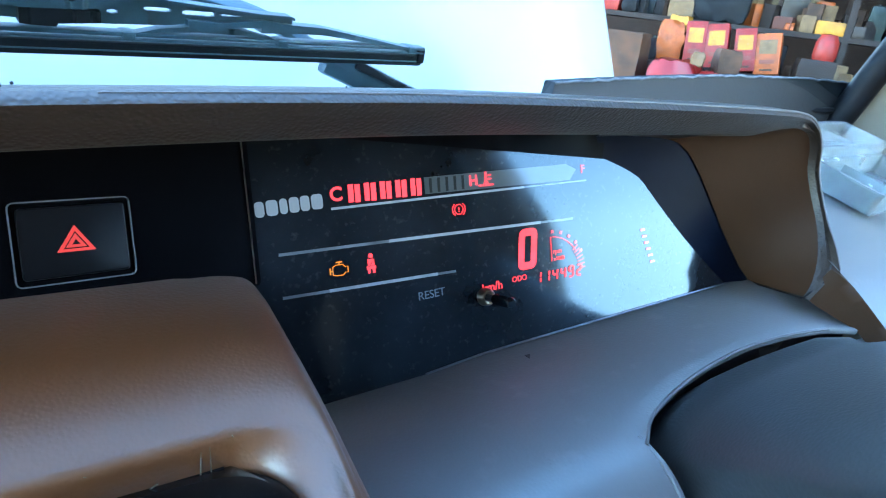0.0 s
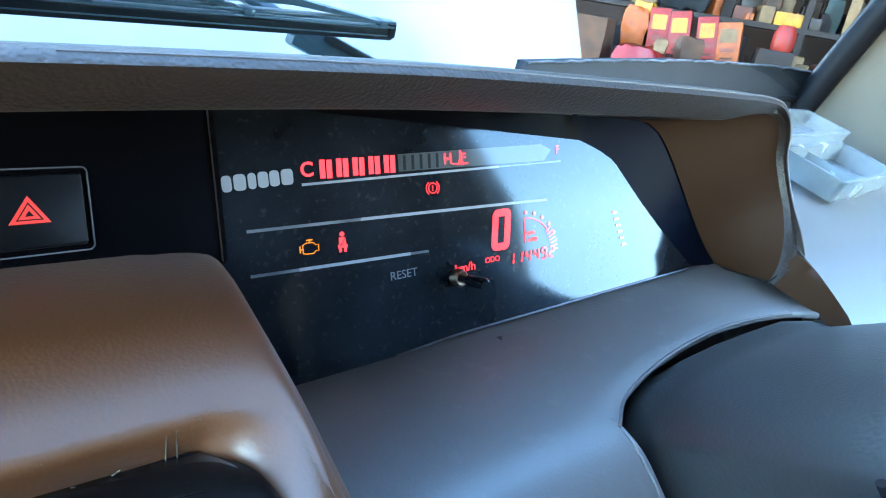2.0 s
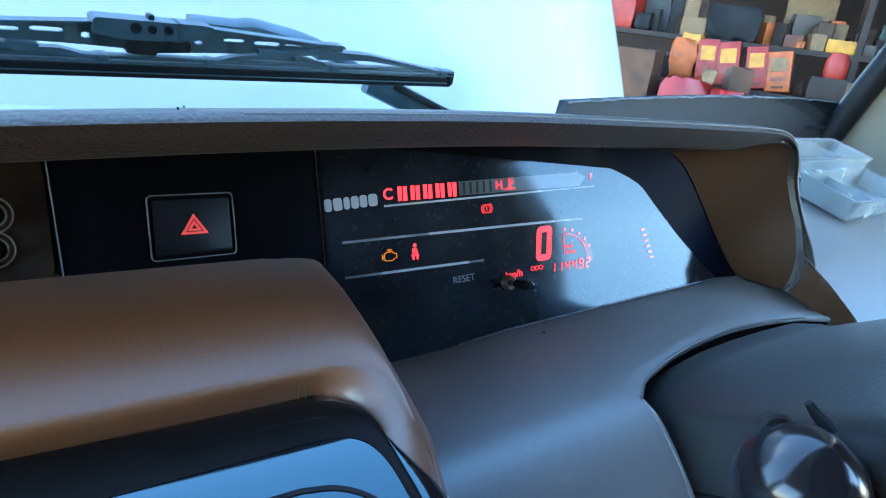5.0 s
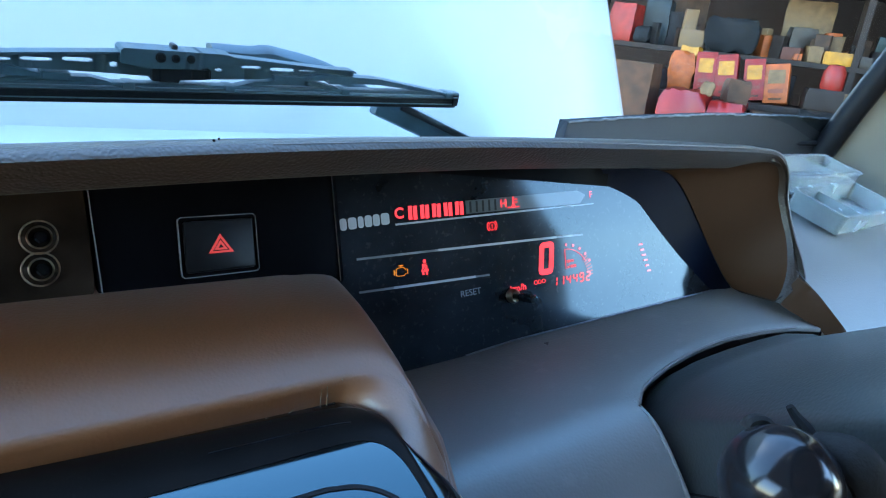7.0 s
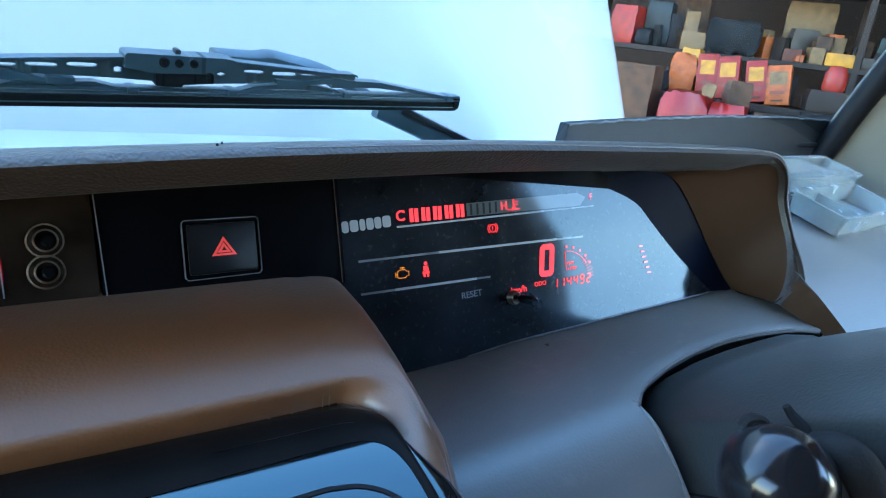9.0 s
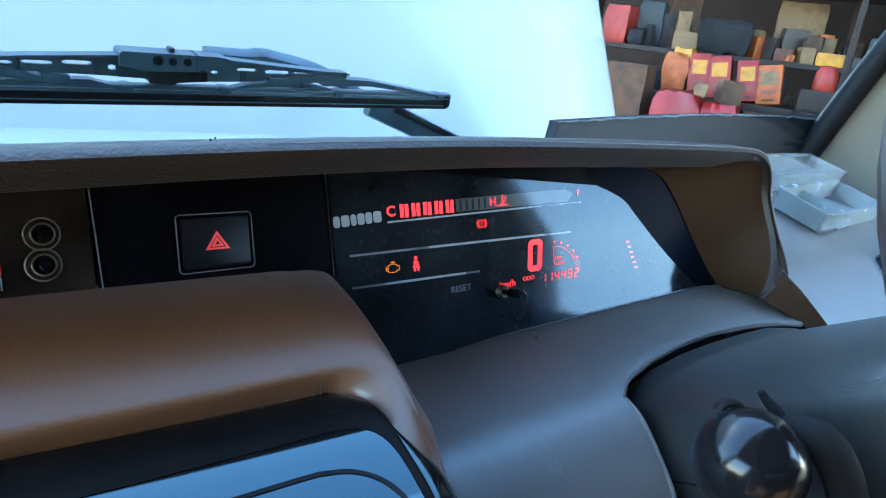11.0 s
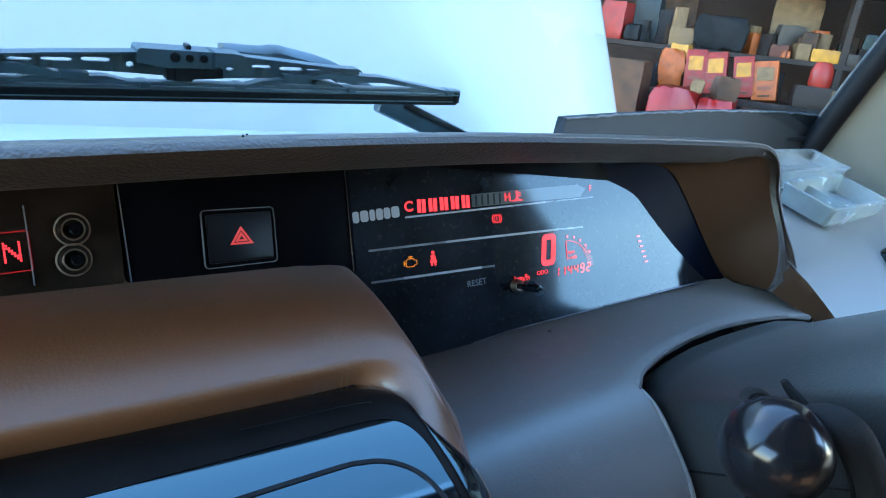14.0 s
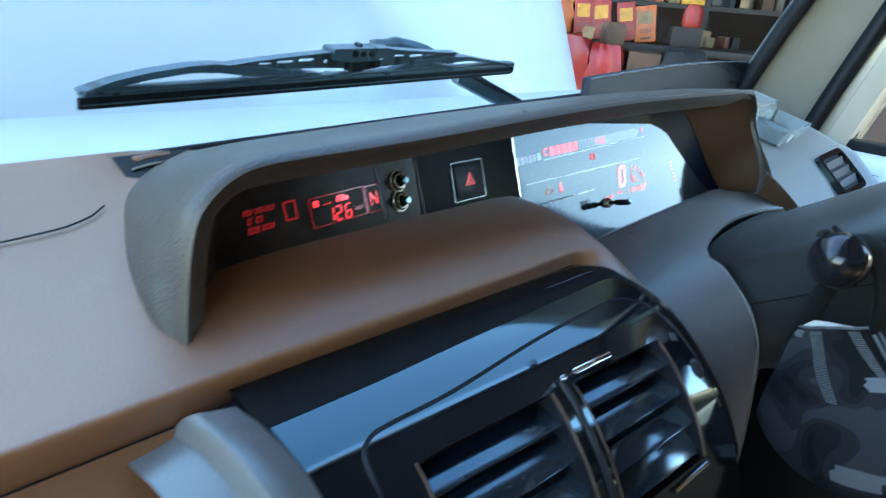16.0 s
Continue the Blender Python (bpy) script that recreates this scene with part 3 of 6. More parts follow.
def build_body(body):
    part("roof", box(1.62, 2.55, 0.05, pose(0, -1.165, 1.86), 0.02), M_LINER, body)
    part("floor_pan", box(1.62, 2.9, 0.04, pose(0, -1.0, 0.45)), M_CLOTH, body)
    part("firewall", box(1.60, 0.03, 0.80, pose(0, 0.56, 0.49)), M_SATIN, body)
    part("cowl", box(1.56, 0.32, 0.03, pose(0, 0.62, 1.262), 0.008), M_COWL, body, "dusty grey-white cowl below the windshield")
    # closed back, unseen, added to keep light out of the cabin
    part("back_wall", box(1.62, 0.05, 1.40, pose(0, -2.42, 0.45)), M_LINER, body)
    for s in (-1, 1):
        # windshield pillar: inner face towards the cabin, raked backwards
        prof = []
        for z in np.linspace(1.10, 1.86, 10):
            yf = 0.420 - 0.37 * (z - 1.354) - 0.40 * max(0, z - 1.354) ** 2
            yb = 0.330 - 0.34 * (z - 1.303) - 0.30 * max(0, z - 1.45) ** 2
            prof.append([Vector((s * (0.738 + 0.05 * (z - 1.35)), yf, z)), Vector((s * (0.748 + 0.05 * (z - 1.35)), yf - 0.012, z)),
                         Vector((s * (0.772 + 0.05 * (z - 1.35)), (yf + yb) / 2, z)), Vector((s * (0.778 + 0.05 * (z - 1.35)), yb + 0.012, z)), Vector((s * (0.785 + 0.05 * (z - 1.35)), yb, z))])
        part("pillar_trim", grid(prof, 0.05, (s, 0.2, 0)), M_CREAM, body, "cream moulded pillar trim")
        part("door_seal", tube([(s * 0.770, 0.395, 1.06), (s * 0.776, 0.318, 1.29), (s * 0.782, 0.283, 1.40), (s * 0.80, 0.13, 1.84)], 0.0125, 10, 5), M_RUBBER, body, "thick black rubber door seal")
        part("rear_pillar", grid([[(s * 0.785, -0.31, 1.24), (s * 0.785, -0.72, 1.24)], [(s * 0.785, -0.65, 1.80), (s * 0.785, -0.80, 1.80)]], 0.04, (s, 0, 0)), M_LINER, body)
        # unseen solid sides in place of rear windows, darkening the reflections
        part("rear_side_block", box(0.05, 1.72, 1.30, pose(s * 0.80, -1.56, 0.5), 0.01), M_LINER, body)
        part("rear_corner", box(0.05, 0.14, 1.36, pose(s * 0.80, -2.36, 0.5), 0.01), M_LINER, body)
        part("roof_rail", box(0.05, 2.6, 0.07, pose(s * 0.80, -1.1, 1.79), 0.01), M_LINER, body)


build_body(car)


def build_door(s):
    d = new("door")
    d.parent = car
    d["label"] = "cream-white door with black window seals"
    x = s * 0.79
    part("door_skin", box(0.05, 1.02, 0.77, pose(x + s * 0.012, -0.13, 0.5), 0.01), M_DOORPAINT, d)
    # frame ahead of the window and above it
    for a, b, wd in (((x, 0.285, 1.25), (x + s * 0.02, 0.115, 1.79), 0.065), ((x, -0.300, 1.25), (x, -0.624, 1.79), 0.05), ((x + s * 0.02, 0.16, 1.79), (x, -0.66, 1.79), 0.05)):
        part("window_frame", beam(a, b, 0.03, wd, 0.004, (1, 0, 0)), M_DOORPAINT, d)
    part("corner_panel", grid([[(x - s * 0.004, 0.33, 1.24), (x - s * 0.004, 0.262, 1.24)], [(x - s * 0.004, 0.31, 1.30), (x - s * 0.004, 0.255, 1.30)], [(x - s * 0.002, 0.262, 1.45), (x - s * 0.002, 0.215, 1.45)]], 0.02, (s, 0, 0)), M_DOORPAINT, d)
    part("sill_seal", beam((x - s * 0.016, 0.268, 1.285), (x - s * 0.016, -0.60, 1.285), 0.022, 0.022, 0.004), M_RUBBER, d, "black rubber strip along the window sill")
    part("run_channel", tube([(x - s * 0.01, 0.262, 1.285), (x - s * 0.01, 0.250, 1.36), (x - s * 0.008, 0.215, 1.46), (x, 0.10, 1.78)], 0.008, 8, 4), M_RUBBER, d)
    part("inner_panel", box(0.02, 0.98, 0.72, pose(x - s * 0.026, -0.13, 0.52), 0.008), M_CREAM, d)
    # sloped top of the inner panel
    cap = part("door_cap", grid([[(x - s * 0.012, y, 1.282), (x - s * 0.030, y, 1.281), (x - s * 0.044, y, 1.275), (x - s * 0.054, y, 1.262), (x - s * 0.060, y, 1.235), (x - s * 0.062, y, 1.18)] for y in (0.40, 0.1, -0.3, -0.6)], 0.01, (s, 0, 0)), M_DOORCARD, d, "pale smooth door lining")
    if s > 0:
        for k, (y0, y1, z) in enumerate(((0.235, 0.200, 1.258), (0.238, 0.210, 1.2515), (0.230, 0.195, 1.246), (0.226, 0.205, 1.240), (0.222, 0.190, 1.2345))):
            part("pen_mark", beam((x - 0.0580 - 0.0012 * k, y0, z), (x - 0.0580 - 0.0012 * k, y1, z + 0.001), 0.0006, 0.0008), M_DIMLINE, cap, "faint dark scribbled line")


build_door(1)
build_door(-1)


def build_seats():
    for x in (-0.36, 0.40):
        s = new("seat")
        s.parent = car
        s["label"] = "brown cloth front seat with headrest"
        part("cushion", box(0.50, 0.50, 0.16, pose(x, -0.62, 0.62, 6), 0.05, 4), M_CLOTH, s)
        part("backrest", box(0.48, 0.14, 0.62, pose(x, -0.90, 0.74, 14), 0.05, 4), M_CLOTH, s)
        part("headrest", box(0.26, 0.10, 0.17, pose(x, -1.07, 1.38, 14), 0.04, 4), M_CLOTH, s)
        part("seat_base", box(0.42, 0.42, 0.14, pose(x, -0.62, 0.492)), M_SATIN, s)


build_seats()


def build_bonnet():
    b = new("bonnet")
    b.parent = car
    b["label"] = "raised white bonnet standing open before the windshield"
    rows = []
    for k, f in enumerate(np.linspace(0, 1, 16)):
        z = 1.22 + 1.0 * f
        half = 0.842 - 0.22 * f
        row = []
        for u in np.linspace(-1, 1, 33):
            bulge = 0.012 * math.cos(u * math.pi / 2) - 0.05 * max(0.0, abs(u) - 0.93) / 0.07
            row.append(Vector((half * u, 0.715 + 0.26 * f + bulge * -1 + 0.02 * f * f, z)))
        rows.append(row)
    part("skin", grid(rows, 0.012, (0, 1, 0)), M_WHITE, b)
    part("hinge", box(0.04, 0.10, 0.03, pose(-0.6, 0.70, 1.21)), M_SATIN, b)
    part("hinge", box(0.04, 0.10, 0.03, pose(0.6, 0.70, 1.21)), M_SATIN, b)


build_bonnet()


# ---- wiper ----
def build_wiper():
    w = thing("windshield_wiper", "black framed windshield wiper parked across the glass", "wiper")
    L, R = Vector((-0.173, 0.431, 1.3555)), Vector((0.290, 0.481, 1.3655))
    d = (R - L).normalized()
    up = Vector((0, -0.15, 1)).normalized()
    out = d.cross(up).normalized()      # away from the cabin
    if out.y < 0:
        out = -out

    def P(f, h, o=0.0):
        return L + (R - L) * f + up * h + out * o
    part("rubber_blade", beam(P(0, -0.0005), P(1, -0.0005), 0.005, 0.0075, 0.001, up), M_RUBBER, w, "black rubber wiping edge")
    part("blade_rail", beam(P(0.0, 0.0082), P(1, 0.0082), 0.009, 0.0024, 0.0008, up), M_WIPER, w)
    # two pale lines drawn for the blade's highlights
    part("blade_rail", beam(P(0.002, 0.0052), P(0.998, 0.0052), 0.0088, 0.0012, 0.0004, up), M_RAILGLINT, w, "pale rail line with its highlight painted in")
    part("blade_rail", beam(P(0.002, -0.0010), P(0.998, -0.0010), 0.0066, 0.0008, 0.0003, up), M_RAILGLINT, w, "pale rail line with its highlight painted in")

    def Q(f, h, o=0.0):
        return L + (R - L) * f + up * h + out * o

    def web(nm, top, bot, wd, holes=(), material=None, lab=""):
        """An upright pressed strip between two edges, with open windows in it."""
        f0, f1 = max(top[0][0], bot[0][0]), min(top[-1][0], bot[-1][0])
        fs = sorted(set([float(v) for v in np.linspace(f0, f1, 34)] + [v for h in holes for v in (h[0], h[0] + 0.003, h[1] - 0.003, h[1])] + [p[0] for p in top + bot if f0 < p[0] < f1]))
        edge_t = lambda f: float(np.interp(f, [p[0] for p in top], [p[1] for p in top]))
        edge_b = lambda f: float(np.interp(f, [p[0] for p in bot], [p[1] for p in bot]))
        bm = bmesh.new()

        def cell(a, b, a0, a1, b0, b1):
            v = [bm.verts.new(Q(f, h, o)) for o in (-wd / 2, wd / 2) for f, h in ((a, a0), (b, b0), (b, b1), (a, a1))]
            for q in ((0, 1, 2, 3), (7, 6, 5, 4), (0, 4, 5, 1), (3, 2, 6, 7), (0, 3, 7, 4), (1, 5, 6, 2)):
                bm.faces.new([v[i] for i in q])
        for x, y in zip(fs, fs[1:]):
            mid = (x + y) / 2
            hole = next((h for h in holes if h[0] < mid < h[1]), None)
            if hole:
                cut = 0.0004 if mid < hole[0] + 0.003 or mid > hole[1] - 0.003 else 0.0
                cell(x, y, hole[3] - cut, edge_t(x), hole[3] - cut, edge_t(y))
                cell(x, y, edge_b(x), hole[2] + cut, edge_b(y), hole[2] + cut)
            else:
                cell(x, y, edge_b(x), edge_t(x), edge_b(y), edge_t(y))
        bmesh.ops.remove_doubles(bm, verts=bm.verts, dist=1e-6)
        return part(nm, bm, material or M_WIPER, w, lab)
    top = [(0.19, 0.0190), (0.262, 0.0226), (0.328, 0.0250), (0.425, 0.0277), (0.560, 0.0290), (0.622, 0.0271), (0.731, 0.0238), (0.774, 0.0236), (0.780, 0.0225)]
    bot = [(0.19, 0.0150), (0.262, 0.0147), (0.280, 0.0159), (0.417, 0.0142), (0.467, 0.0130), (0.556, 0.0125), (0.625, 0.0137), (0.660, 0.0165), (0.732, 0.0202), (0.780, 0.0180)]
    web("bridge_cap", [(f, h + 0.0003) for f, h in top], [(f, h - 0.0012) for f, h in top], 0.010)
    web("bridge", top, bot, 0.0022, ((0.283, 0.309, 0.0190, 0.0208), (0.319, 0.353, 0.0196, 0.0217), (0.364, 0.3985, 0.0203, 0.0227), (0.4185, 0.4275, 0.0178, 0.0212), (0.555, 0.566, 0.0180, 0.0202),
                                    (0.594, 0.624, 0.0206, 0.0227), (0.638, 0.677, 0.0198, 0.0223), (0.682, 0.712, 0.0206, 0.0216)), None, "pressed bridge with open windows")
    web("clip", [(0.429, 0.0300), (0.4325, 0.0314), (0.559, 0.0309), (0.575, 0.0300)], [(0.429, 0.0223), (0.466, 0.0196), (0.530, 0.0204), (0.575, 0.0262)], 0.016)
    web("clip_housing", [(0.468, 0.0196), (0.546, 0.0196)], [(0.468, 0.0118), (0.480, 0.0112), (0.502, 0.0110), (0.504, 0.0125), (0.546, 0.0139)], 0.014, (), M_RUBBER)
    nrm = Matrix((d, up, -out)).transposed().to_4x4()
    for f, h, r in ((0.4775, 0.0269, 0.0032), (0.4970, 0.0266, 0.0026), (0.5170, 0.0267, 0.0026)):
        part("rivet", lathe([(0, 0.0004), (r * 0.6, 0.0004), (r * 0.75, 0.0014), (r, 0.0010), (r, 0)], Matrix.Translation(Q(f, h, -0.008)) @ nrm, 16), M_RUBBER, w)
    part("clip_button", beam(Q(0.4945, 0.0325), Q(0.5025, 0.0325), 0.008, 0.0034, 0.001, up), M_SATIN, w)
    # outer and inner yokes
    web("yoke", [(0.012, 0.0100), (0.05, 0.0150), (0.10, 0.0190), (0.16, 0.0220), (0.20, 0.0225), (0.300, 0.0178), (0.345, 0.0128), (0.369, 0.0118)], [(0.012, 0.0078), (0.05, 0.0105), (0.10, 0.0142), (0.16, 0.0170), (0.20, 0.0165), (0.262, 0.0122), (0.300, 0.0122), (0.345, 0.0112), (0.369, 0.0098)], 0.011)
    web("yoke", [(0.735, 0.0205), (0.764, 0.0190), (0.824, 0.0184), (0.905, 0.0131), (0.972, 0.0086)], [(0.735, 0.0130), (0.794, 0.0140), (0.824, 0.0140), (0.914, 0.0100), (0.972, 0.0072)], 0.010)
    web("yoke", [(0.262, 0.0052), (0.272, 0.0070), (0.3025, 0.0108), (0.345, 0.0118), (0.3935, 0.0122), (0.437, 0.0074)], [(0.262, 0.0042), (0.272, 0.0046), (0.3025, 0.0090), (0.345, 0.0100), (0.3935, 0.0098), (0.437, 0.0055)], 0.008)
    web("yoke", [(0.576, 0.0080), (0.610, 0.0122), (0.656, 0.0145), (0.712, 0.0138), (0.765, 0.0086)], [(0.576, 0.0066), (0.610, 0.0100), (0.656, 0.0112), (0.712, 0.0108), (0.765, 0.0070)], 0.008)
    web("yoke_cap", [(0.641, 0.0180), (0.683, 0.0176), (0.735, 0.0205)], [(0.641, 0.0150), (0.657, 0.0116), (0.672, 0.0124), (0.690, 0.0150), (0.735, 0.0165)], 0.013)
    web("yoke_cap", [(0.338, 0.0150), (0.371, 0.0142)], [(0.338, 0.0110), (0.352, 0.0096), (0.371, 0.0104)], 0.012)
    for f in (0.012, 0.266, 0.440, 0.576, 0.765, 0.975):
        part("claw", beam(P(f - 0.007, 0.0075), P(f + 0.007, 0.0075), 0.0125, 0.0045, 0.001, up), M_WIPER, w)
    part("end_cap", beam(P(0.990, 0.0030), P(1.002, 0.0030), 0.008, 0.0105, 0.001, up), M_RUBBER, w)
    # arm: from the clip over the knee, down to the spindle
    K, F = Vector((0.139, 0.492, 1.3908)), Vector((0.342, 0.510, 1.3165))
    arm_pts = [Q(0.555, 0.0300, 0.010), Vector((0.1150, 0.480, 1.3915)), Vector((0.1240, 0.486, 1.3922)), K, Vector((0.181, 0.494, 1.3815)), K + (F - K) * 0.5]
    part("arm_rod", tube(arm_pts, 0.0050, 8, 6, 0.0075, 0.6), M_WIPER, w)
    part("arm", beam(K + (F - K) * 0.42, F, 0.020, 0.012, 0.003, (0, 1, 0)), M_WIPER, w)
    part("arm_fold", beam(K + (F - K) * 0.5 + Vector((0.006, -0.007, 0.004)), F + Vector((0.006, -0.007, 0.004)), 0.006, 0.004, 0.001, (0, 1, 0)), M_SATIN, w)
    part("spindle", lathe([(0, 0), (0.011, 0), (0.011, 0.022), (0.008, 0.028), (0, 0.028)], pose(F.x, F.y, F.z - 0.022), 16), M_SATIN, w)


build_wiper()


# ---- dashboard ----
RIM = [(-0.1965, 0.221, 1.2754), (-0.1944, 0.222, 1.3011), (-0.1912, 0.223, 1.3257), (-0.1869, 0.223, 1.3418), (-0.1794, 0.223, 1.3514), (-0.1698, 0.223, 1.3583), (-0.157, 0.223, 1.3626), (-0.1292, 0.223, 1.3647),
       (-0.0514, 0.224, 1.3678), (0.0554, 0.229, 1.3726), (0.1624, 0.237, 1.3749), (0.2612, 0.2432, 1.3747), (0.3548, 0.2504, 1.3734), (0.408, 0.257, 1.371), (0.43, 0.26, 1.365), (0.441, 0.26, 1.353), (0.446, 0.259, 1.336), (0.4475, 0.248, 1.313), (0.446, 0.236, 1.297), (0.4423, 0.2259, 1.2826)]
INNER = [(-0.162, 0.262, 1.297), (-0.160, 0.268, 1.310), (-0.156, 0.272, 1.322), (-0.150, 0.276, 1.332), (-0.143, 0.279, 1.338), (-0.134, 0.281, 1.341),
         (-0.122, 0.284, 1.342), (-0.100, 0.287, 1.342), (-0.050, 0.294, 1.342), (0.050, 0.309, 1.343), (0.150, 0.318, 1.345), (0.250, 0.315, 1.347),
         (0.318, 0.310, 1.348), (0.358, 0.305, 1.347), (0.374, 0.303, 1.341), (0.386, 0.300, 1.329), (0.399, 0.296, 1.312), (0.4140, 0.2905, 1.2905), (0.4285, 0.2830, 1.2695), (0.4350, 0.2765, 1.2600)]
BACK = [(-0.200, 0.229, 1.277), (-0.202, 0.245, 1.287), (-0.198, 0.280, 1.2965), (-0.188, 0.315, 1.3070), (-0.1765, 0.343, 1.3170), (-0.1640, 0.362, 1.3200),
        (-0.1500, 0.377, 1.3225), (-0.1200, 0.3965, 1.3260), (-0.060, 0.414, 1.3265), (0.050, 0.429, 1.328), (0.150, 0.434, 1.331), (0.250, 0.438, 1.335),
        (0.350, 0.441, 1.338), (0.420, 0.438, 1.338), (0.446, 0.420, 1.336), (0.456, 0.390, 1.330), (0.459, 0.350, 1.322), (0.459, 0.310, 1.308), (0.456, 0.270, 1.294), (0.446, 0.236, 1.2835)]


def build_visor(dash):
    rim, inner, back = spline(RIM, 5), spline(INNER, 5), spline(BACK, 5)
    rows, under = [], []
    for i, (c, n, b) in enumerate(zip(rim, inner, back)):
        t = (rim[min(i + 1, len(rim) - 1)] - rim[max(i - 1, 0)]).normalized()
        out = t.cross(Vector((0, 1, 0))).normalized()
        if out.dot(c - Vector((0.12, c.y, 1.30))) < 0:
            out = -out
        wide = 0.0145 - 0.0122 * max(0.0, min(1.0, (c.x - 0.38) / 0.055))
        q = c - out * wide + Vector((0, 0.013 - 0.0108 * max(0.0, min(1.0, (c.x - 0.38) / 0.055)), 0))                 # lower edge of the front face
        if c.x > 0.3 and c.z < 1.312:
            q = q.lerp(Vector((0.4260, 0.2325, 1.2675)), ((1.312 - c.z) / 0.0294) ** 1.6)
        lip = q - out * 0.0015 + Vector((0, 0.004, 0))
        top = c + out * 0.0010 + Vector((0, min(0.014, max(0.002, (b.y - c.y) * 0.4)), 0))
        hump = top.lerp(b, 0.30) + out * min(0.0030, (b - top).length * 0.12)
        hump2 = top.lerp(b, 0.65) + out * min(0.0030, (b - top).length * 0.12)
        rows.append([lip, q, c - out * wide * 0.5 + Vector((0, 0.005, 0)), c - out * 0.0015 + Vector((0, 0.0005, 0)), c + out * 0.0012 + Vector((0, 0.003, 0)), top, hump, hump2, b])
        k = 0.0 if c.x > 0.36 else 1.0
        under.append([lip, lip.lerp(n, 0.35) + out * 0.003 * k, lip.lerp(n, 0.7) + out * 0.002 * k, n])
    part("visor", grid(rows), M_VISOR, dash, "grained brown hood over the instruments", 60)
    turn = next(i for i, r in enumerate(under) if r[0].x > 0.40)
    part("visor_underside", grid(under[:turn + 1]), M_UNDER, dash, "smooth underside of the hood, its shade put into the colour", 60)
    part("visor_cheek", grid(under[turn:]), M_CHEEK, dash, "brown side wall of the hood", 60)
    # the hood edge's highlight is drawn as a pale tube on its rim
    edge = [r[4] - Vector((0, 0.0007 * max(0.0, min(1.0, (r[4].x - 0.36) / 0.06)), 0.0004)) for r in rows if r[4].x > 0.05]
    part("worn_edge_glint", tube(edge, 0.0004, 10, 1, 0.0015), M_WORNGLINT, dash, "pale rubbed edge of the hood with a painted highlight")
    # cut-off foot of the hood
    part("visor_foot", grid([rows[0], [p + Vector((0.004, 0.002, -0.004)) for p in rows[0]]]), M_VISOR, dash)
    part("foot_joint", tube([rows[-1][0] + Vector((0, -0.0008, 0)), rows[-1][2], rows[-1][4]], 0.0006, 6, 2), M_RUBBER, dash)
    part("foot_joint", tube([under[-1][0], under[-1][1], under[-1][3]], 0.0007, 6, 2), M_RUBBER, dash)
    # small drain slot under the hood
    part("sensor_slot", tube([(0.262, 0.268, 1.3585), (0.285, 0.268, 1.3585), (0.305, 0.270, 1.358)], 0.0022, 8, 3, 0.0012), M_RUBBER, dash)


def crease(x):
    """Front edge of the dash top."""
    if x < -0.30:
        return Vector((x, 0.196 + 0.02 * (x + 0.3), 1.277))
    return Vector((x, float(np.interp(x, (-0.30, -0.16, -0.087, 0.0, 0.04, 0.07, 0.085), (0.196, 0.2060, 0.2094, 0.2136, 0.2158, 0.2180, 0.2186))), 1.2772 if x > -0.2 else 1.277))


ARCH_X = (0.2455, 0.262, 0.290, 0.323, 0.360, 0.400, 0.430, 0.475)
ARCH_Y = (0.1915, 0.2035, 0.2125, 0.2190, 0.2235, 0.2245, 0.2205, 0.2000)
ARCH_Z = (1.2465, 1.2490, 1.2520, 1.2545, 1.2555, 1.2550, 1.2555, 1.2560)


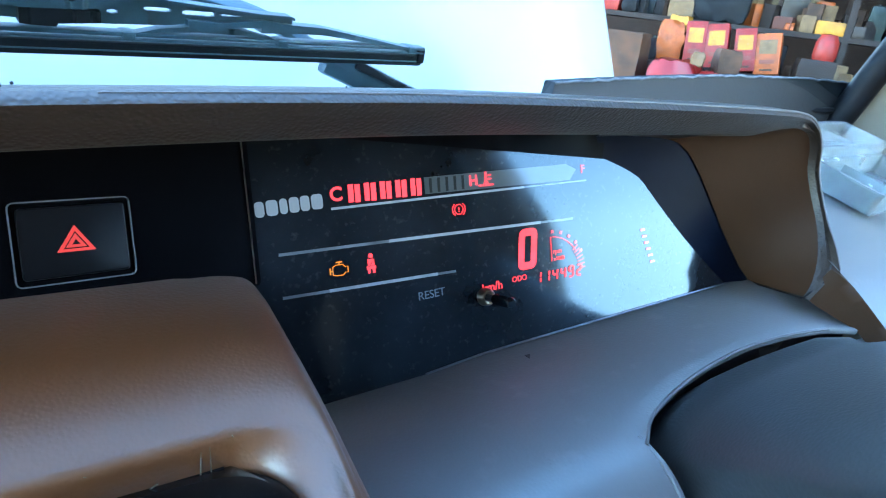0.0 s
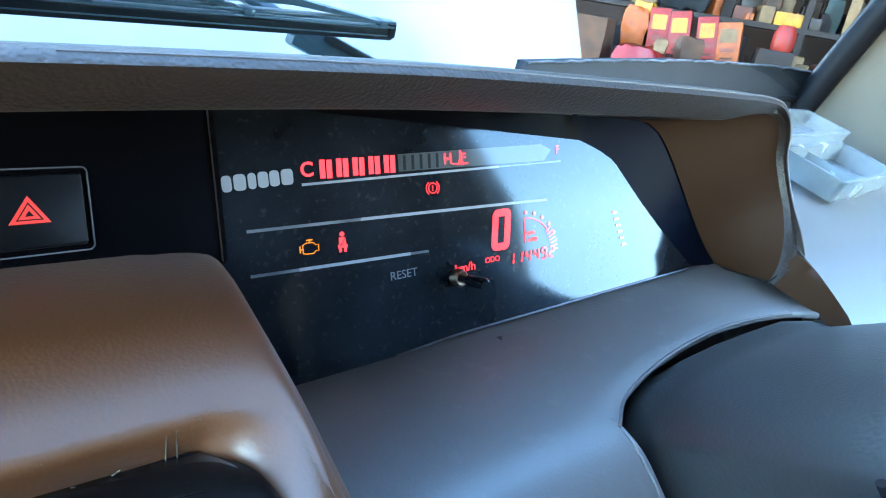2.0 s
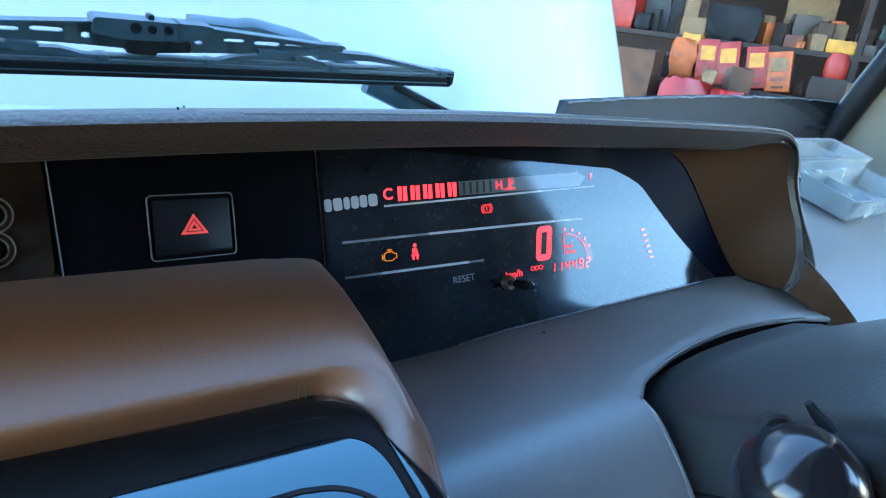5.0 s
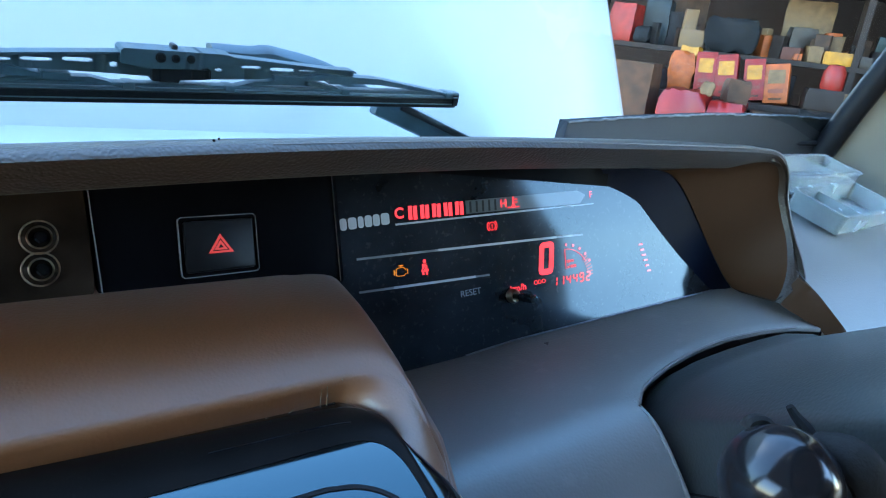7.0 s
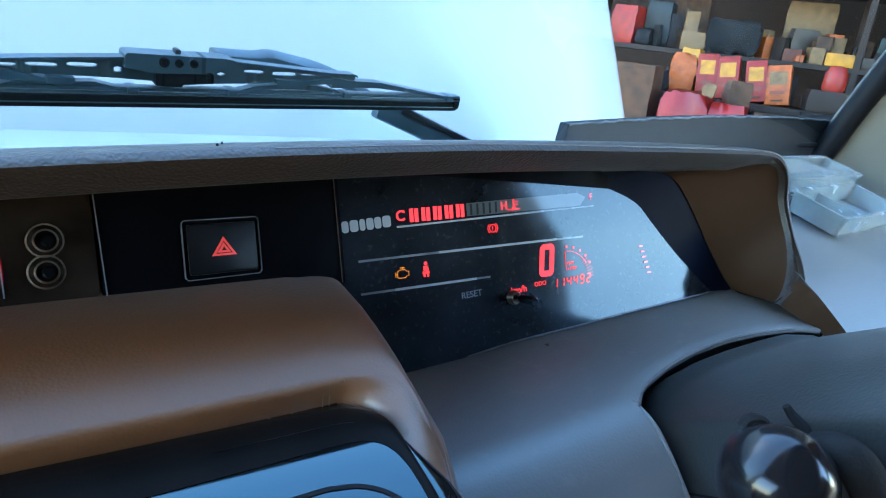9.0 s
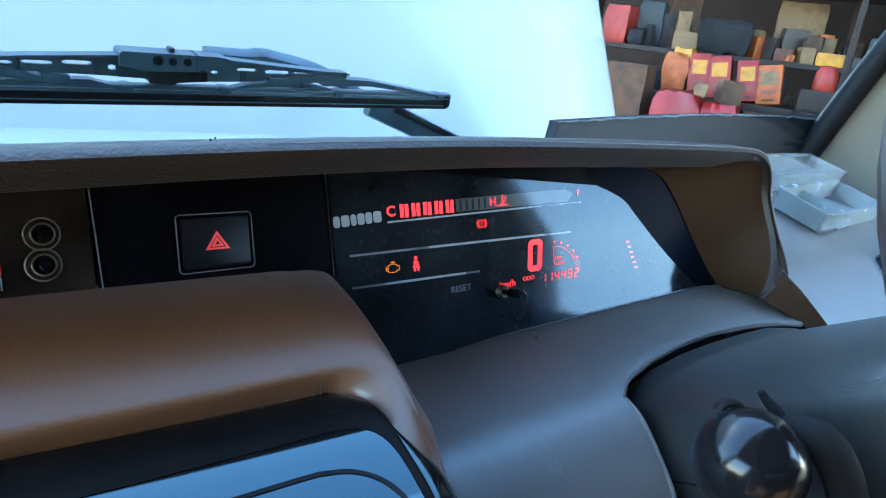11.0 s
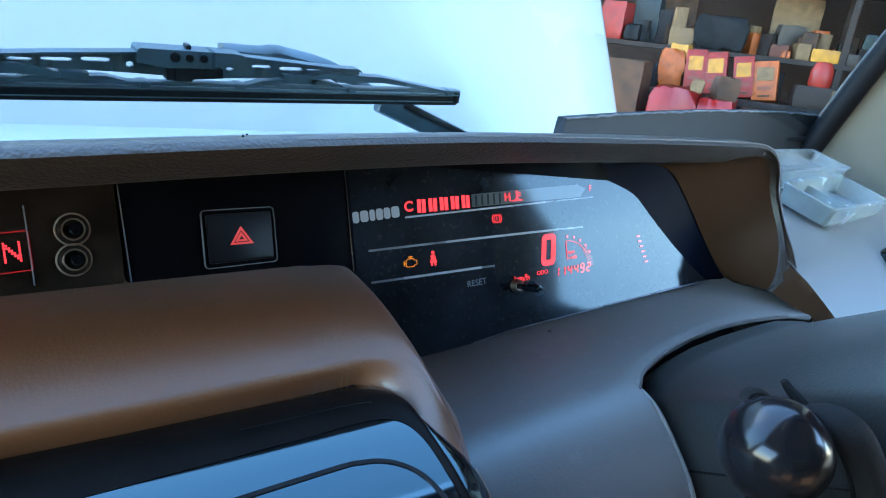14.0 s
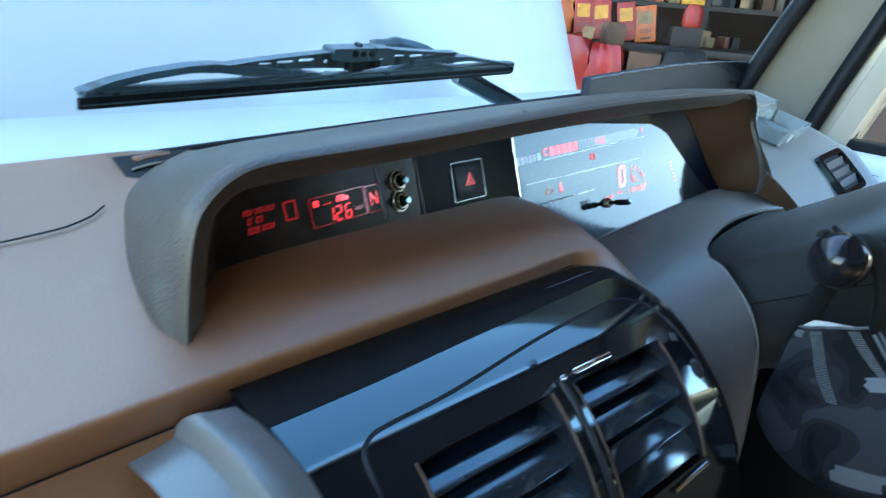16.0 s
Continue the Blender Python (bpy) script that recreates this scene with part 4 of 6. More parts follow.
def build_dash_top(dash):
    rows = []
    face = ((0.0012, -0.0175), (0.0003, -0.0140), (-0.0005, -0.0105), (-0.0010, -0.0072), (-0.0012, -0.0042), (-0.0011, -0.0018), (-0.0003, -0.0003), (0.0016, 0.0006))
    steps = (0.006, 0.014, 0.024, 0.035, 0.047, 0.06, 0.072, 0.085, 0.12, 0.17, 0.205)
    for x in list(np.linspace(-0.775, -0.25, 16)) + list(np.linspace(-0.23, 0.085, 20)):
        c = crease(x)
        sl = 0.28 if x < -0.15 else 0.28 - 0.11 * min(1, (x + 0.15) / 0.25)
        row = [c + Vector((0, y, z)) for y, z in face]
        for dy in steps:
            z = c.z + sl * dy - (0.10 * max(0, dy - 0.13)) + 0.0074 * max(0.0, min(1.0, (x + 0.24) / 0.12)) * math.sin(min(1, dy / 0.088) ** 0.80 * math.pi)
            if x > -0.095 and dy > 0.085:
                z = c.z + sl * 0.085
            row.append(Vector((x, c.y + dy, z)))
        rows.append(row)
    # the pad's end: its front face turns round the corner and runs down beside the console
    inner = spline([(0.085, 0.2168, 1.2634), (0.0922, 0.2110, 1.2640), (0.0960, 0.2040, 1.2640), (0.0980, 0.1950, 1.2635), (0.0991, 0.1845, 1.2626), (0.0998, 0.1735, 1.2612), (0.1010, 0.1620, 1.2575), (0.1018, 0.1500, 1.2525), (0.1024, 0.1385, 1.2455), (0.1035, 0.1265, 1.2340), (0.1055, 0.1140, 1.2200), (0.1080, 0.1010, 1.2010), (0.1120, 0.0900, 1.1700), (0.118, 0.080, 1.12)], 3)
    crest = spline([(0.085, 0.2186, 1.2772), (0.0968, 0.2178, 1.2768), (0.1060, 0.2142, 1.2755), (0.1116, 0.2072, 1.2724), (0.1136, 0.1965, 1.2668), (0.1144, 0.1845, 1.2596), (0.1150, 0.1715, 1.2520), (0.1158, 0.1580, 1.2455), (0.1168, 0.1450, 1.2375), (0.1182, 0.1330, 1.2270), (0.1202, 0.1210, 1.2130), (0.1230, 0.1090, 1.1950), (0.127, 0.099, 1.165), (0.133, 0.090, 1.12)], 3)
    outer = spline([(0.085, 0.304, 1.2915), (0.1030, 0.304, 1.2905), (0.1150, 0.300, 1.2870), (0.1172, 0.262, 1.2792), (0.1180, 0.228, 1.2716), (0.1190, 0.204, 1.2632), (0.1203, 0.184, 1.2550), (0.1214, 0.167, 1.2475), (0.1226, 0.152, 1.2395), (0.1242, 0.139, 1.2290), (0.1262, 0.127, 1.2150), (0.1290, 0.115, 1.1970), (0.133, 0.105, 1.167), (0.139, 0.096, 1.12)], 3)
    for i, (a, c, e) in enumerate(zip(inner, crest, outer)):
        if i == 0:
            continue
        sink = max(0.0, 0.176 - c.y)
        c = c - Vector((0.10 * sink, 0, 0.45 * sink))
        e = e - Vector((0.15 * sink, 0, 0.55 * sink))
        bulge = (c - a).cross(rows[-1][6] - c).normalized()
        bulge = bulge if bulge.z > 0 else -bulge
        row = [a + Vector((0.001, 0.002, -0.006)), a + Vector((0.0004, 0.0008, -0.0024)), a.lerp(c, 0.06), a.lerp(c, 0.34) + bulge * 0.0008, a.lerp(c, 0.62) + bulge * 0.0012, a.lerp(c, 0.86) + bulge * 0.0008, c, c.lerp(e, 0.03) + Vector((0, 0, 0.0005))]
        far = (e - c).length / 0.086
        for dy in steps[:8]:
            f = dy / 0.085
            row.append(c.lerp(e, f) + Vector((0, 0, 0.0074 * min(1.0, far) * math.sin(min(1, f * 0.966) ** 0.80 * math.pi))))
        row += [e + Vector((0.0022, 0, -0.0020)), e + Vector((0.0042, 0, -0.0085)), e + Vector((0.0052, 0.002, -0.034))]
        rows.append(row)
    part("dash_top", grid(rows), M_DASH, dash, "grained brown dash pad", 60)
    # airbag lid seam and the demister slot
    part("lid_seam", tube([(-0.60, 0.290, 1.3035), (-0.40, 0.300, 1.3065), (-0.24, 0.318, 1.3115), (-0.205, 0.326, 1.3135), (-0.190, 0.338, 1.316)], 0.0006, 6, 5), M_RUBBER, dash)
    # flat dark plate on the dash stands for the shade in the slot
    well = [Vector((-0.1656, 0.3990, 1.3270)), Vector((-0.1120, 0.4030, 1.3275)), Vector((-0.1440, 0.3850, 1.3232)), Vector((-0.1590, 0.3700, 1.3200)), Vector((-0.1660, 0.3735, 1.3208))]
    bm = bmesh.new()
    bm.faces.new([bm.verts.new(p) for p in well])
    part("demister_slot", bm, M_RUBBER, dash, "flat dark plate for the demister slot's shade")
    part("slot_slat", tube([(-0.1600, 0.3790, 1.3235), (-0.1480, 0.3835, 1.3243), (-0.1400, 0.3850, 1.3246)], 0.0009, 6, 3), M_CREAM, dash)
    part("slot_rib", tube([(-0.1540, 0.3930, 1.3254), (-0.1430, 0.3960, 1.3262), (-0.1300, 0.3975, 1.3264)], 0.0028, 8, 3, 0.0012), M_DASH, dash)
    # nicks and a cut in the face of the pad
    for x, h0, h1, lean in ((0.0760, 0.0040, 0.0125, 0.0), (0.0785, 0.0030, 0.0125, 0.0006), (0.0520, 0.0118, 0.0135, 0.004), (0.0850, 0.0010, 0.0030, 0.001), (0.0455, 0.0018, 0.0024, 0.001), (0.0640, 0.0110, 0.0125, -0.002)):
        c = crease(x)
        part("scratch", tube([c + Vector((0, -0.0011, -h0)), c + Vector((lean, -0.0008, -h1))], 0.00022, 5, 1), M_CREAM, dash)
    part("cut", tube([crease(x) + Vector((0, -0.0002, z)) for x, z in ((0.051, -0.0136), (0.055, -0.0133), (0.064, -0.0131), (0.076, -0.0128), (0.083, -0.0126))], 0.0004, 5, 3), M_RUBBER, dash, "dark cut along the pad")
    # lower dash below the pad on the passenger side
    rows = []
    for x in np.linspace(-0.775, -0.205, 12):
        c = crease(x)
        rows.append([c + Vector((0, -0.0010, -0.0170)), c + Vector((0, -0.0030, -0.021)), c + Vector((0, -0.014, -0.036)), c + Vector((0, -0.040, -0.07)), c + Vector((0, -0.06, -0.13)), c + Vector((0, -0.06, -0.30))])
    part("passenger_panel", grid(rows), M_DASH, dash, "", 60)
    # vertical rib beside the glossy panel
    rows = []
    for k, (y, z) in enumerate(((0.200, 1.2640), (0.1885, 1.2720), (0.174, 1.2705), (0.158, 1.2672), (0.142, 1.2610), (0.128, 1.2500), (0.116, 1.2350), (0.104, 1.2150), (0.092, 1.185), (0.082, 1.12))):
        x = -0.2075 + 0.0035 * max(0, k - 1) ** 0.8
        low = z - 0.012
        rows.append([Vector((x - 0.024, y + 0.006, low - 0.004)), Vector((x - 0.004, y + 0.006, low)), Vector((x - 0.0015, y + 0.002, z - 0.003)), Vector((x, y, z)), Vector((x + 0.003, y + 0.0005, z + 0.0004)), Vector((x + 0.008, y + 0.002, z - 0.002)),
                     Vector((x + 0.0205, y + 0.004, z - 0.0055)), Vector((x + 0.0225, y + 0.006, z - 0.009)), Vector((x + 0.0225, y + 0.012, z - 0.02))])
    part("side_rib", grid(rows), M_SHELF, dash, "broad grey-brown rib beside the glossy panel", 50)
    # driver's side: surface below the instruments, rolling down to the knees
    rows = []
    for x in np.linspace(0.085, 0.2455, 18):
        zb = 1.242 + 0.092 * (x - 0.227)
        yb = PB[0] * x + PB[1] * zb + PB[2]
        row = [Vector((x, yb + 0.012, zb - 0.002))]
        za = zb + 0.0028
        for k in range(9):
            g = k / 8
            row.append(Vector((x, (yb - 0.004) * (1 - g) + 0.1915 * g, zb * (1 - g) + za * g + 0.002 * math.sin(g * math.pi))))
        for y, dz in ((0.182, -0.0010), (0.170, -0.0085), (0.158, -0.0185), (0.148, -0.0300), (0.140, -0.045), (0.134, -0.065), (0.130, -0.09), (0.127, -0.13), (0.125, -0.22)):
            row.append(Vector((x, y, zb + dz)))
        rows.append(row)
    left_sheet = grid(rows)
    rows = []
    for x in np.linspace(0.2455, 0.448, 28):
        zb = 1.242 + 0.092 * (x - 0.227)
        yb = PB[0] * x + PB[1] * zb + PB[2]
        ya = float(np.interp(x, ARCH_X, ARCH_Y))
        za = float(np.interp(x, ARCH_X, ARCH_Z))
        row = [Vector((x, yb + 0.012, zb - 0.002))]
        for k in range(9):
            g = k / 8
            row.append(Vector((x, (yb - 0.004) * (1 - g) + ya * g, zb * (1 - g) + za * g + 0.002 * math.sin(g * math.pi))))
        row += [Vector((x, ya - 0.0012, za - 0.0012)), Vector((x, ya - 0.0008, za - 0.004)), Vector((x, ya + 0.030, za - 0.005)), Vector((x, ya + 0.045, za - 0.05))]
        rows.append(row)
    bm = join(left_sheet, grid(rows))
    bmesh.ops.remove_doubles(bm, verts=bm.verts, dist=0.0003)
    part("driver_shelf", bm, M_SHELF, dash, "smooth grey-brown panel below the instruments", 60)
    # rounded edge running down at the left of the column opening
    part("opening_edge", tube([(0.2465, 0.1955, 1.2462), (0.2470, 0.180, 1.2415), (0.2470, 0.168, 1.2330), (0.2470, 0.156, 1.2220), (0.2472, 0.147, 1.2120), (0.248, 0.139, 1.196), (0.249, 0.133, 1.175), (0.25, 0.128, 1.12), (0.25, 0.125, 1.03)], 0.0013, 8, 6), M_SHELF, dash)
    # pale tube paints the bright line along the arch
    part("arch_edge", tube([(x, y - 0.0012, z - 0.0008) for x, y, z in zip(ARCH_X[:-1], ARCH_Y, ARCH_Z)], 0.0010, 6, 5), M_WORNGLINT, dash, "thin worn rim of the opening with a painted highlight")
    # dark board for the shade inside the column opening
    part("opening_shade", box(0.30, 0.012, 0.30, pose(0.395, 0.264, 0.945)), M_SATIN, dash)
    # dark boards added for the footwell's shade, hiding lit floor and door
    part("knee_shade", box(0.52, 0.04, 0.55, pose(0.515, 0.300, 0.60), 0.01), M_COLUMN, dash, "dark panel added for the shade below the column")
    part("kick_shade", box(0.02, 0.62, 0.62, pose(0.735, -0.02, 0.50), 0.006), M_SATIN, dash, "dark panel added for the shade in the footwell")
    part("lower_body", box(1.5, 0.25, 0.20, pose(0, 0.40, 0.90)), M_SATIN, dash)
    # folded trim between the panel and the end of the dash
    fold = [(0.4290, 0.238, 1.2680), (0.4310, 0.232, 1.2645), (0.4355, 0.226, 1.2615), (0.4410, 0.2190, 1.2580), (0.4470, 0.2125, 1.2545), (0.4500, 0.206, 1.249), (0.452, 0.198, 1.240)]
    crest = [(0.4380, 0.232, 1.2865), (0.4411, 0.2253, 1.2831), (0.4470, 0.2187, 1.2770), (0.4498, 0.2119, 1.2708), (0.4540, 0.2059, 1.2642), (0.4581, 0.2002, 1.2576), (0.4603, 0.1950, 1.2514)]
    f, c = spline(fold, 4), spline(crest, 4)
    part("end_trim", grid([[p, p.lerp(q, 0.33), p.lerp(q, 0.67), q, q + Vector((0.004, 0.002, 0.0012))] for p, q in zip(f, c)]), M_CHEEK, dash, "brown folded trim", 60)
    # right end of the dash
    rows = []
    for k in list(np.linspace(0, 1, 17)) + [1.04, 1.08]:
        row = []
        for dy, z in ((-0.075, 1.163), (-0.066, 1.203), (-0.048, 1.243), (-0.036, 1.2576), (-0.026, 1.269), (-0.017, 1.2775), (-0.008, 1.2855), (0.004, 1.2915), (0.05, 1.3065), (0.10, 1.321), (0.16, 1.334), (0.215, 1.343)):
            y = 0.236 + dy
            x0 = float(np.interp(y, (0.195, 0.2002, 0.2059, 0.2119, 0.2187, 0.2253), (0.4603, 0.4581, 0.4540, 0.4498, 0.4470, 0.4411)))
            x = x0 + (0.712 - x0) * min(1.0, k)
            row.append(Vector((x + 0.006 * max(0.0, min(1.0, (k - 1) * 25)), y, z - (0.0 if k <= 1 else 0.006 if k < 1.06 else 0.06))))
        rows.append(row)
    # grey shelf plastic here paints the pale sheen over the brown dash
    part("dash_end", grid(rows), M_SHELF, dash, "light-catching grained end of the dash", 60)


def build_side_vent(dash):
    n = Vector((0, -0.67, 0.74)).normalized()
    ax = Vector((1, 0.05, 0.05)).normalized()
    m = Matrix.Translation((0.612, 0.2150, 1.2725)) @ Matrix((ax, n.cross(ax), n)).transposed().to_4x4()
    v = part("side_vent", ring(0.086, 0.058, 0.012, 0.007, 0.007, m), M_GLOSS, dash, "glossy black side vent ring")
    part("vent_well", plate(rounded(0.072, 0.046, 0.010), 0.0015, m @ pose(0, 0, 0.001)), M_RUBBER, v)
    for k in range(3):
        part("vent_slat", box(0.062, 0.010, 0.0015, m @ pose(0, -0.013 + 0.013 * k, 0.003, 25)), M_SATIN, v)


def build_crumbs():
    rnd = random.Random(12)
    bms = []
    for k in range(12):
        x = rnd.choice((rnd.uniform(0.02, 0.18), rnd.uniform(-0.15, 0.40)))
        i = min(range(len(RIM)), key=lambda j: abs(RIM[j][0] - x) + (1 if RIM[j][2] < 1.36 else 0))
        r = rnd.uniform(0.0003, 0.0007)
        bm = bmesh.new()
        bmesh.ops.create_icosphere(bm, subdivisions=1, radius=r)
        bmesh.ops.transform(bm, matrix=pose(x, RIM[i][1] + rnd.uniform(0.009, 0.014), RIM[i][2] + 0.0007, 0, 0, rnd.uniform(0, 180)), verts=bm.verts)
        bms.append(bm)
    tagged(part("crumbs", join(*bms), M_RUBBER), "few dark crumbs of debris on the dashboard hood", "debris", kind="stuff")


build_crumbs()
dash = thing("dashboard", "brown grained plastic car dashboard, dusty and worn", "dashboard")
build_visor(dash)
build_dash_top(dash)
build_side_vent(dash)


# ---- display and switches under the hood ----
def build_switch_panel():
    p = thing("switch_panel", "glossy black blank panel between the display and the instruments", "switch panel")
    m = at_a(0.0585, 1.316, -0.01)
    part("backing", plate(rounded(0.262, 0.062, 0.004), 0.003, at_a(-0.011, 1.315, -0.005, -0.012)), M_SATIN, p)
    part("panel", plate(rounded(0.122, 0.064, 0.002), 0.004, m @ pose(0, 0, -0.004)), M_BLACKPANEL, p)
    part("edge_line", beam(at_a(0.1175, 1.286, 0, 0.0006).translation, at_a(0.1150, 1.344, 0, 0.0006).translation, 0.0007, 0.0010, 0, (0, 1, 0)), M_CHROME, p, "thin bright edge")
    part("edge_line", beam(at_a(0.0005, 1.292, 0, 0.0006).translation, at_a(-0.0035, 1.344, 0, 0.0006).translation, 0.0006, 0.0010, 0, (0, 1, 0)), M_DIMLINE, p)
    h = thing("hazard_switch", "square black hazard switch with a red warning triangle", "switch")
    hm = at_a(0.0525, 1.3108, -0.015, 0.0)
    part("bezel", ring(0.0385, 0.0290, 0.0022, 0.0005, 0.0012, hm), M_DIMLINE, h, "thin dull rim")
    part("gap", ring(0.0372, 0.0277, 0.0018, 0.0018, 0.0005, hm), M_BLACKPANEL, h)
    b = part("button", plate(rounded(0.0338, 0.0243, 0.0014), 0.0022, hm, 0.0005), M_BUTTON, h)

    def tri(r):
        return [(r * math.cos(radians(a)) * 1.08, r * math.sin(radians(a)) * 0.92 - 0.0006) for a in (90, 210, 330)]
    for ro, ri in ((0.0066, 0.0044), (0.0035, 0.0014)):
        bm = bmesh.new()
        o, i = [bm.verts.new((x, y, 0.0025)) for x, y in tri(ro)], [bm.verts.new((x, y, 0.0025)) for x, y in tri(ri)]
        o2 = [bm.verts.new((x, y, 0.0021)) for x, y in tri(ro)]
        for k in range(3):
            j = (k + 1) % 3
            bm.faces.new((o[k], o[j], i[j], i[k]))
            bm.faces.new((o2[k], o2[j], o[j], o[k]))
        bmesh.ops.transform(bm, matrix=hm, verts=bm.verts)
        part("triangle", bm, M_HAZ, b, "red warning triangle")


build_switch_panel()

SEGS = {"0": "abcdef", "1": "bc", "2": "abged", "4": "fgbc", "6": "afgedc", "9": "abcdfg"}


def digit(ch, w, h, m, material, parent, name="digit", t=None, lean=0.10):
    """A seven-segment figure: each lit bar is a piece of it."""
    t = t or h * 0.13
    a = {"a": (0, h / 2, 0), "d": (0, -h / 2, 0), "g": (0, 0, 0), "f": (-w / 2, h / 4, 1), "b": (w / 2, h / 4, 1), "e": (-w / 2, -h / 4, 1), "c": (w / 2, -h / 4, 1)}
    bms = []
    for s in SEGS[ch]:
        x, y, vert = a[s]
        ln = (h / 2 if vert else w) + t * (0.35 if t > 0.003 else -0.15)
        o = [(-ln / 2, 0), (-ln / 2 + t / 2, t / 2), (ln / 2 - t / 2, t / 2), (ln / 2, 0), (ln / 2 - t / 2, -t / 2), (-ln / 2 + t / 2, -t / 2)]
        if vert:
            o = [(-q, p) for p, q in o]
        bms.append(plate([(x + p + (y + q) * lean, y + q) for p, q in o], 0.00012, m))
    return part(name, join(*bms), material, parent)


def bars(name, rects, m, material, parent, label=""):
    bms = [plate([(x - w / 2, y - h / 2), (x + w / 2, y - h / 2), (x + w / 2, y + h / 2), (x - w / 2, y + h / 2)], 0.00012, m) for x, y, w, h in rects]
    return part(name, join(*bms), material, parent, label)


def build_info_display():
    d = thing("information_display", "narrow red-lit information display under the dashboard hood", "display")
    part("panel", plate(rounded(0.172, 0.062, 0.012), 0.004, at_a(-0.0885, 1.3185, 0.0, -0.004)), M_SMOKED, d)
    sl = 0.02
    # framed fields
    part("field_frame", ring(0.0135, 0.0170, 0.0008, 0.0004, 0.0002, at_a(-0.0445, 1.3140, sl)), M_REDDIM, d, "thin red frame")
    part("field_frame", ring(0.0440, 0.0175, 0.0008, 0.0004, 0.0002, at_a(-0.0740, 1.3138, sl)), M_REDDIM, d, "thin red frame")
    # gear letter in dots
    pat = ("1000001", "1100001", "1110001", "1011001", "1001101", "1000111", "1000011", "1000001")
    rects = [((c - 3) * 0.00092, (3.5 - r) * 0.0011, 0.0008, 0.0009) for r, row in enumerate(pat) for c, v in enumerate(row) if v == "1"]
    bars("gear_letter", rects, at_a(-0.0445, 1.3140, sl), M_RED, d, "red letter N in dots")
    for k, ch in enumerate("126"):
        digit(ch, 0.0042, 0.0082, at_a(-0.0820 + 0.0075 * k + (0.001 if ch == "1" else 0), 1.3105, sl), M_RED, d, "figure")
    words("unit", "km/l", 0.0042, at_a(-0.0582, 1.3110, sl), M_REDDIM, d)
    # little car picture and dotted road
    bars("car_symbol", [(0, 0, 0.0098, 0.0024), (-0.0012, 0.0018, 0.0060, 0.0016)], at_a(-0.0705, 1.3180, sl), M_RED, d)
    bars("pump_symbol", [(0, 0, 0.0042, 0.0036)], at_a(-0.0910, 1.3182, sl), M_RED, d)
    bars("dots", [(0.0016 * k, 0, 0.0007, 0.0007) for k in range(4)], at_a(-0.0850, 1.3170, sl), M_RED, d)
    # other lines too blurred to read
    for k, (x, z, w, h) in enumerate(((-0.1400, 1.3215, 0.0060, 0.0028), (-0.1325, 1.3217, 0.0055, 0.0028), (-0.1255, 1.3218, 0.0065, 0.0028), (-0.1395, 1.3170, 0.0028, 0.0034), (-0.1330, 1.3172, 0.0050, 0.0034),
                                      (-0.1375, 1.3122, 0.0080, 0.0036), (-0.1280, 1.3126, 0.0085, 0.0030))):
        cols = max(2, round(w / 0.0021))
        rects = [((j + 0.5) * w / cols - w / 2 + i * 0.0005, g * h * 0.36, w / cols * (0.62 if g else 0.45), h * 0.26) for j in range(cols) for i, g in ((0, 1), (-1, -1), ((j % 3) - 1, 0))]
        bars("text_bar", rects, at_a(x + 0.003, z, sl), M_REDDIM, d)
    part("field_frame", ring(0.0085, 0.0110, 0.0006, 0.0009, 0.0002, at_a(-0.1095, 1.3180, sl)), M_REDDIM, d)
    # two chrome-ringed push knobs
    for x, z in ((-0.0222, 1.3210), (-0.0223, 1.3085)):
        m = at_a(x, z, 0)
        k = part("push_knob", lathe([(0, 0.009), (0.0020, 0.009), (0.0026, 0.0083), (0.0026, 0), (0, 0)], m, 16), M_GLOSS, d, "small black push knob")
        part("knob_dish", lathe([(0.0030, 0.0008), (0.0040, 0.0012), (0.0046, 0.0030), (0.0052, 0.0022), (0.0066, 0.0014), (0.0072, 0.0)], m, 28), M_SMOKED, k)
        for r, h in ((0.0045, 0.0031), (0.0069, 0.0014)):
            part("knob_ring", tube([m @ Vector((r * math.cos(a), r * math.sin(a), h)) for a in np.linspace(0, 2 * math.pi, 25)], 0.00042, 6, 1), M_BRASS, k, "worn metal ring")
    part("end_line", beam(at_a(-0.0375, 1.300, 0, 0.0004).translation, at_a(-0.0395, 1.332, 0, 0.0004).translation, 0.0006, 0.0008, 0, (0, 1, 0)), M_DIMLINE, d)


build_info_display()


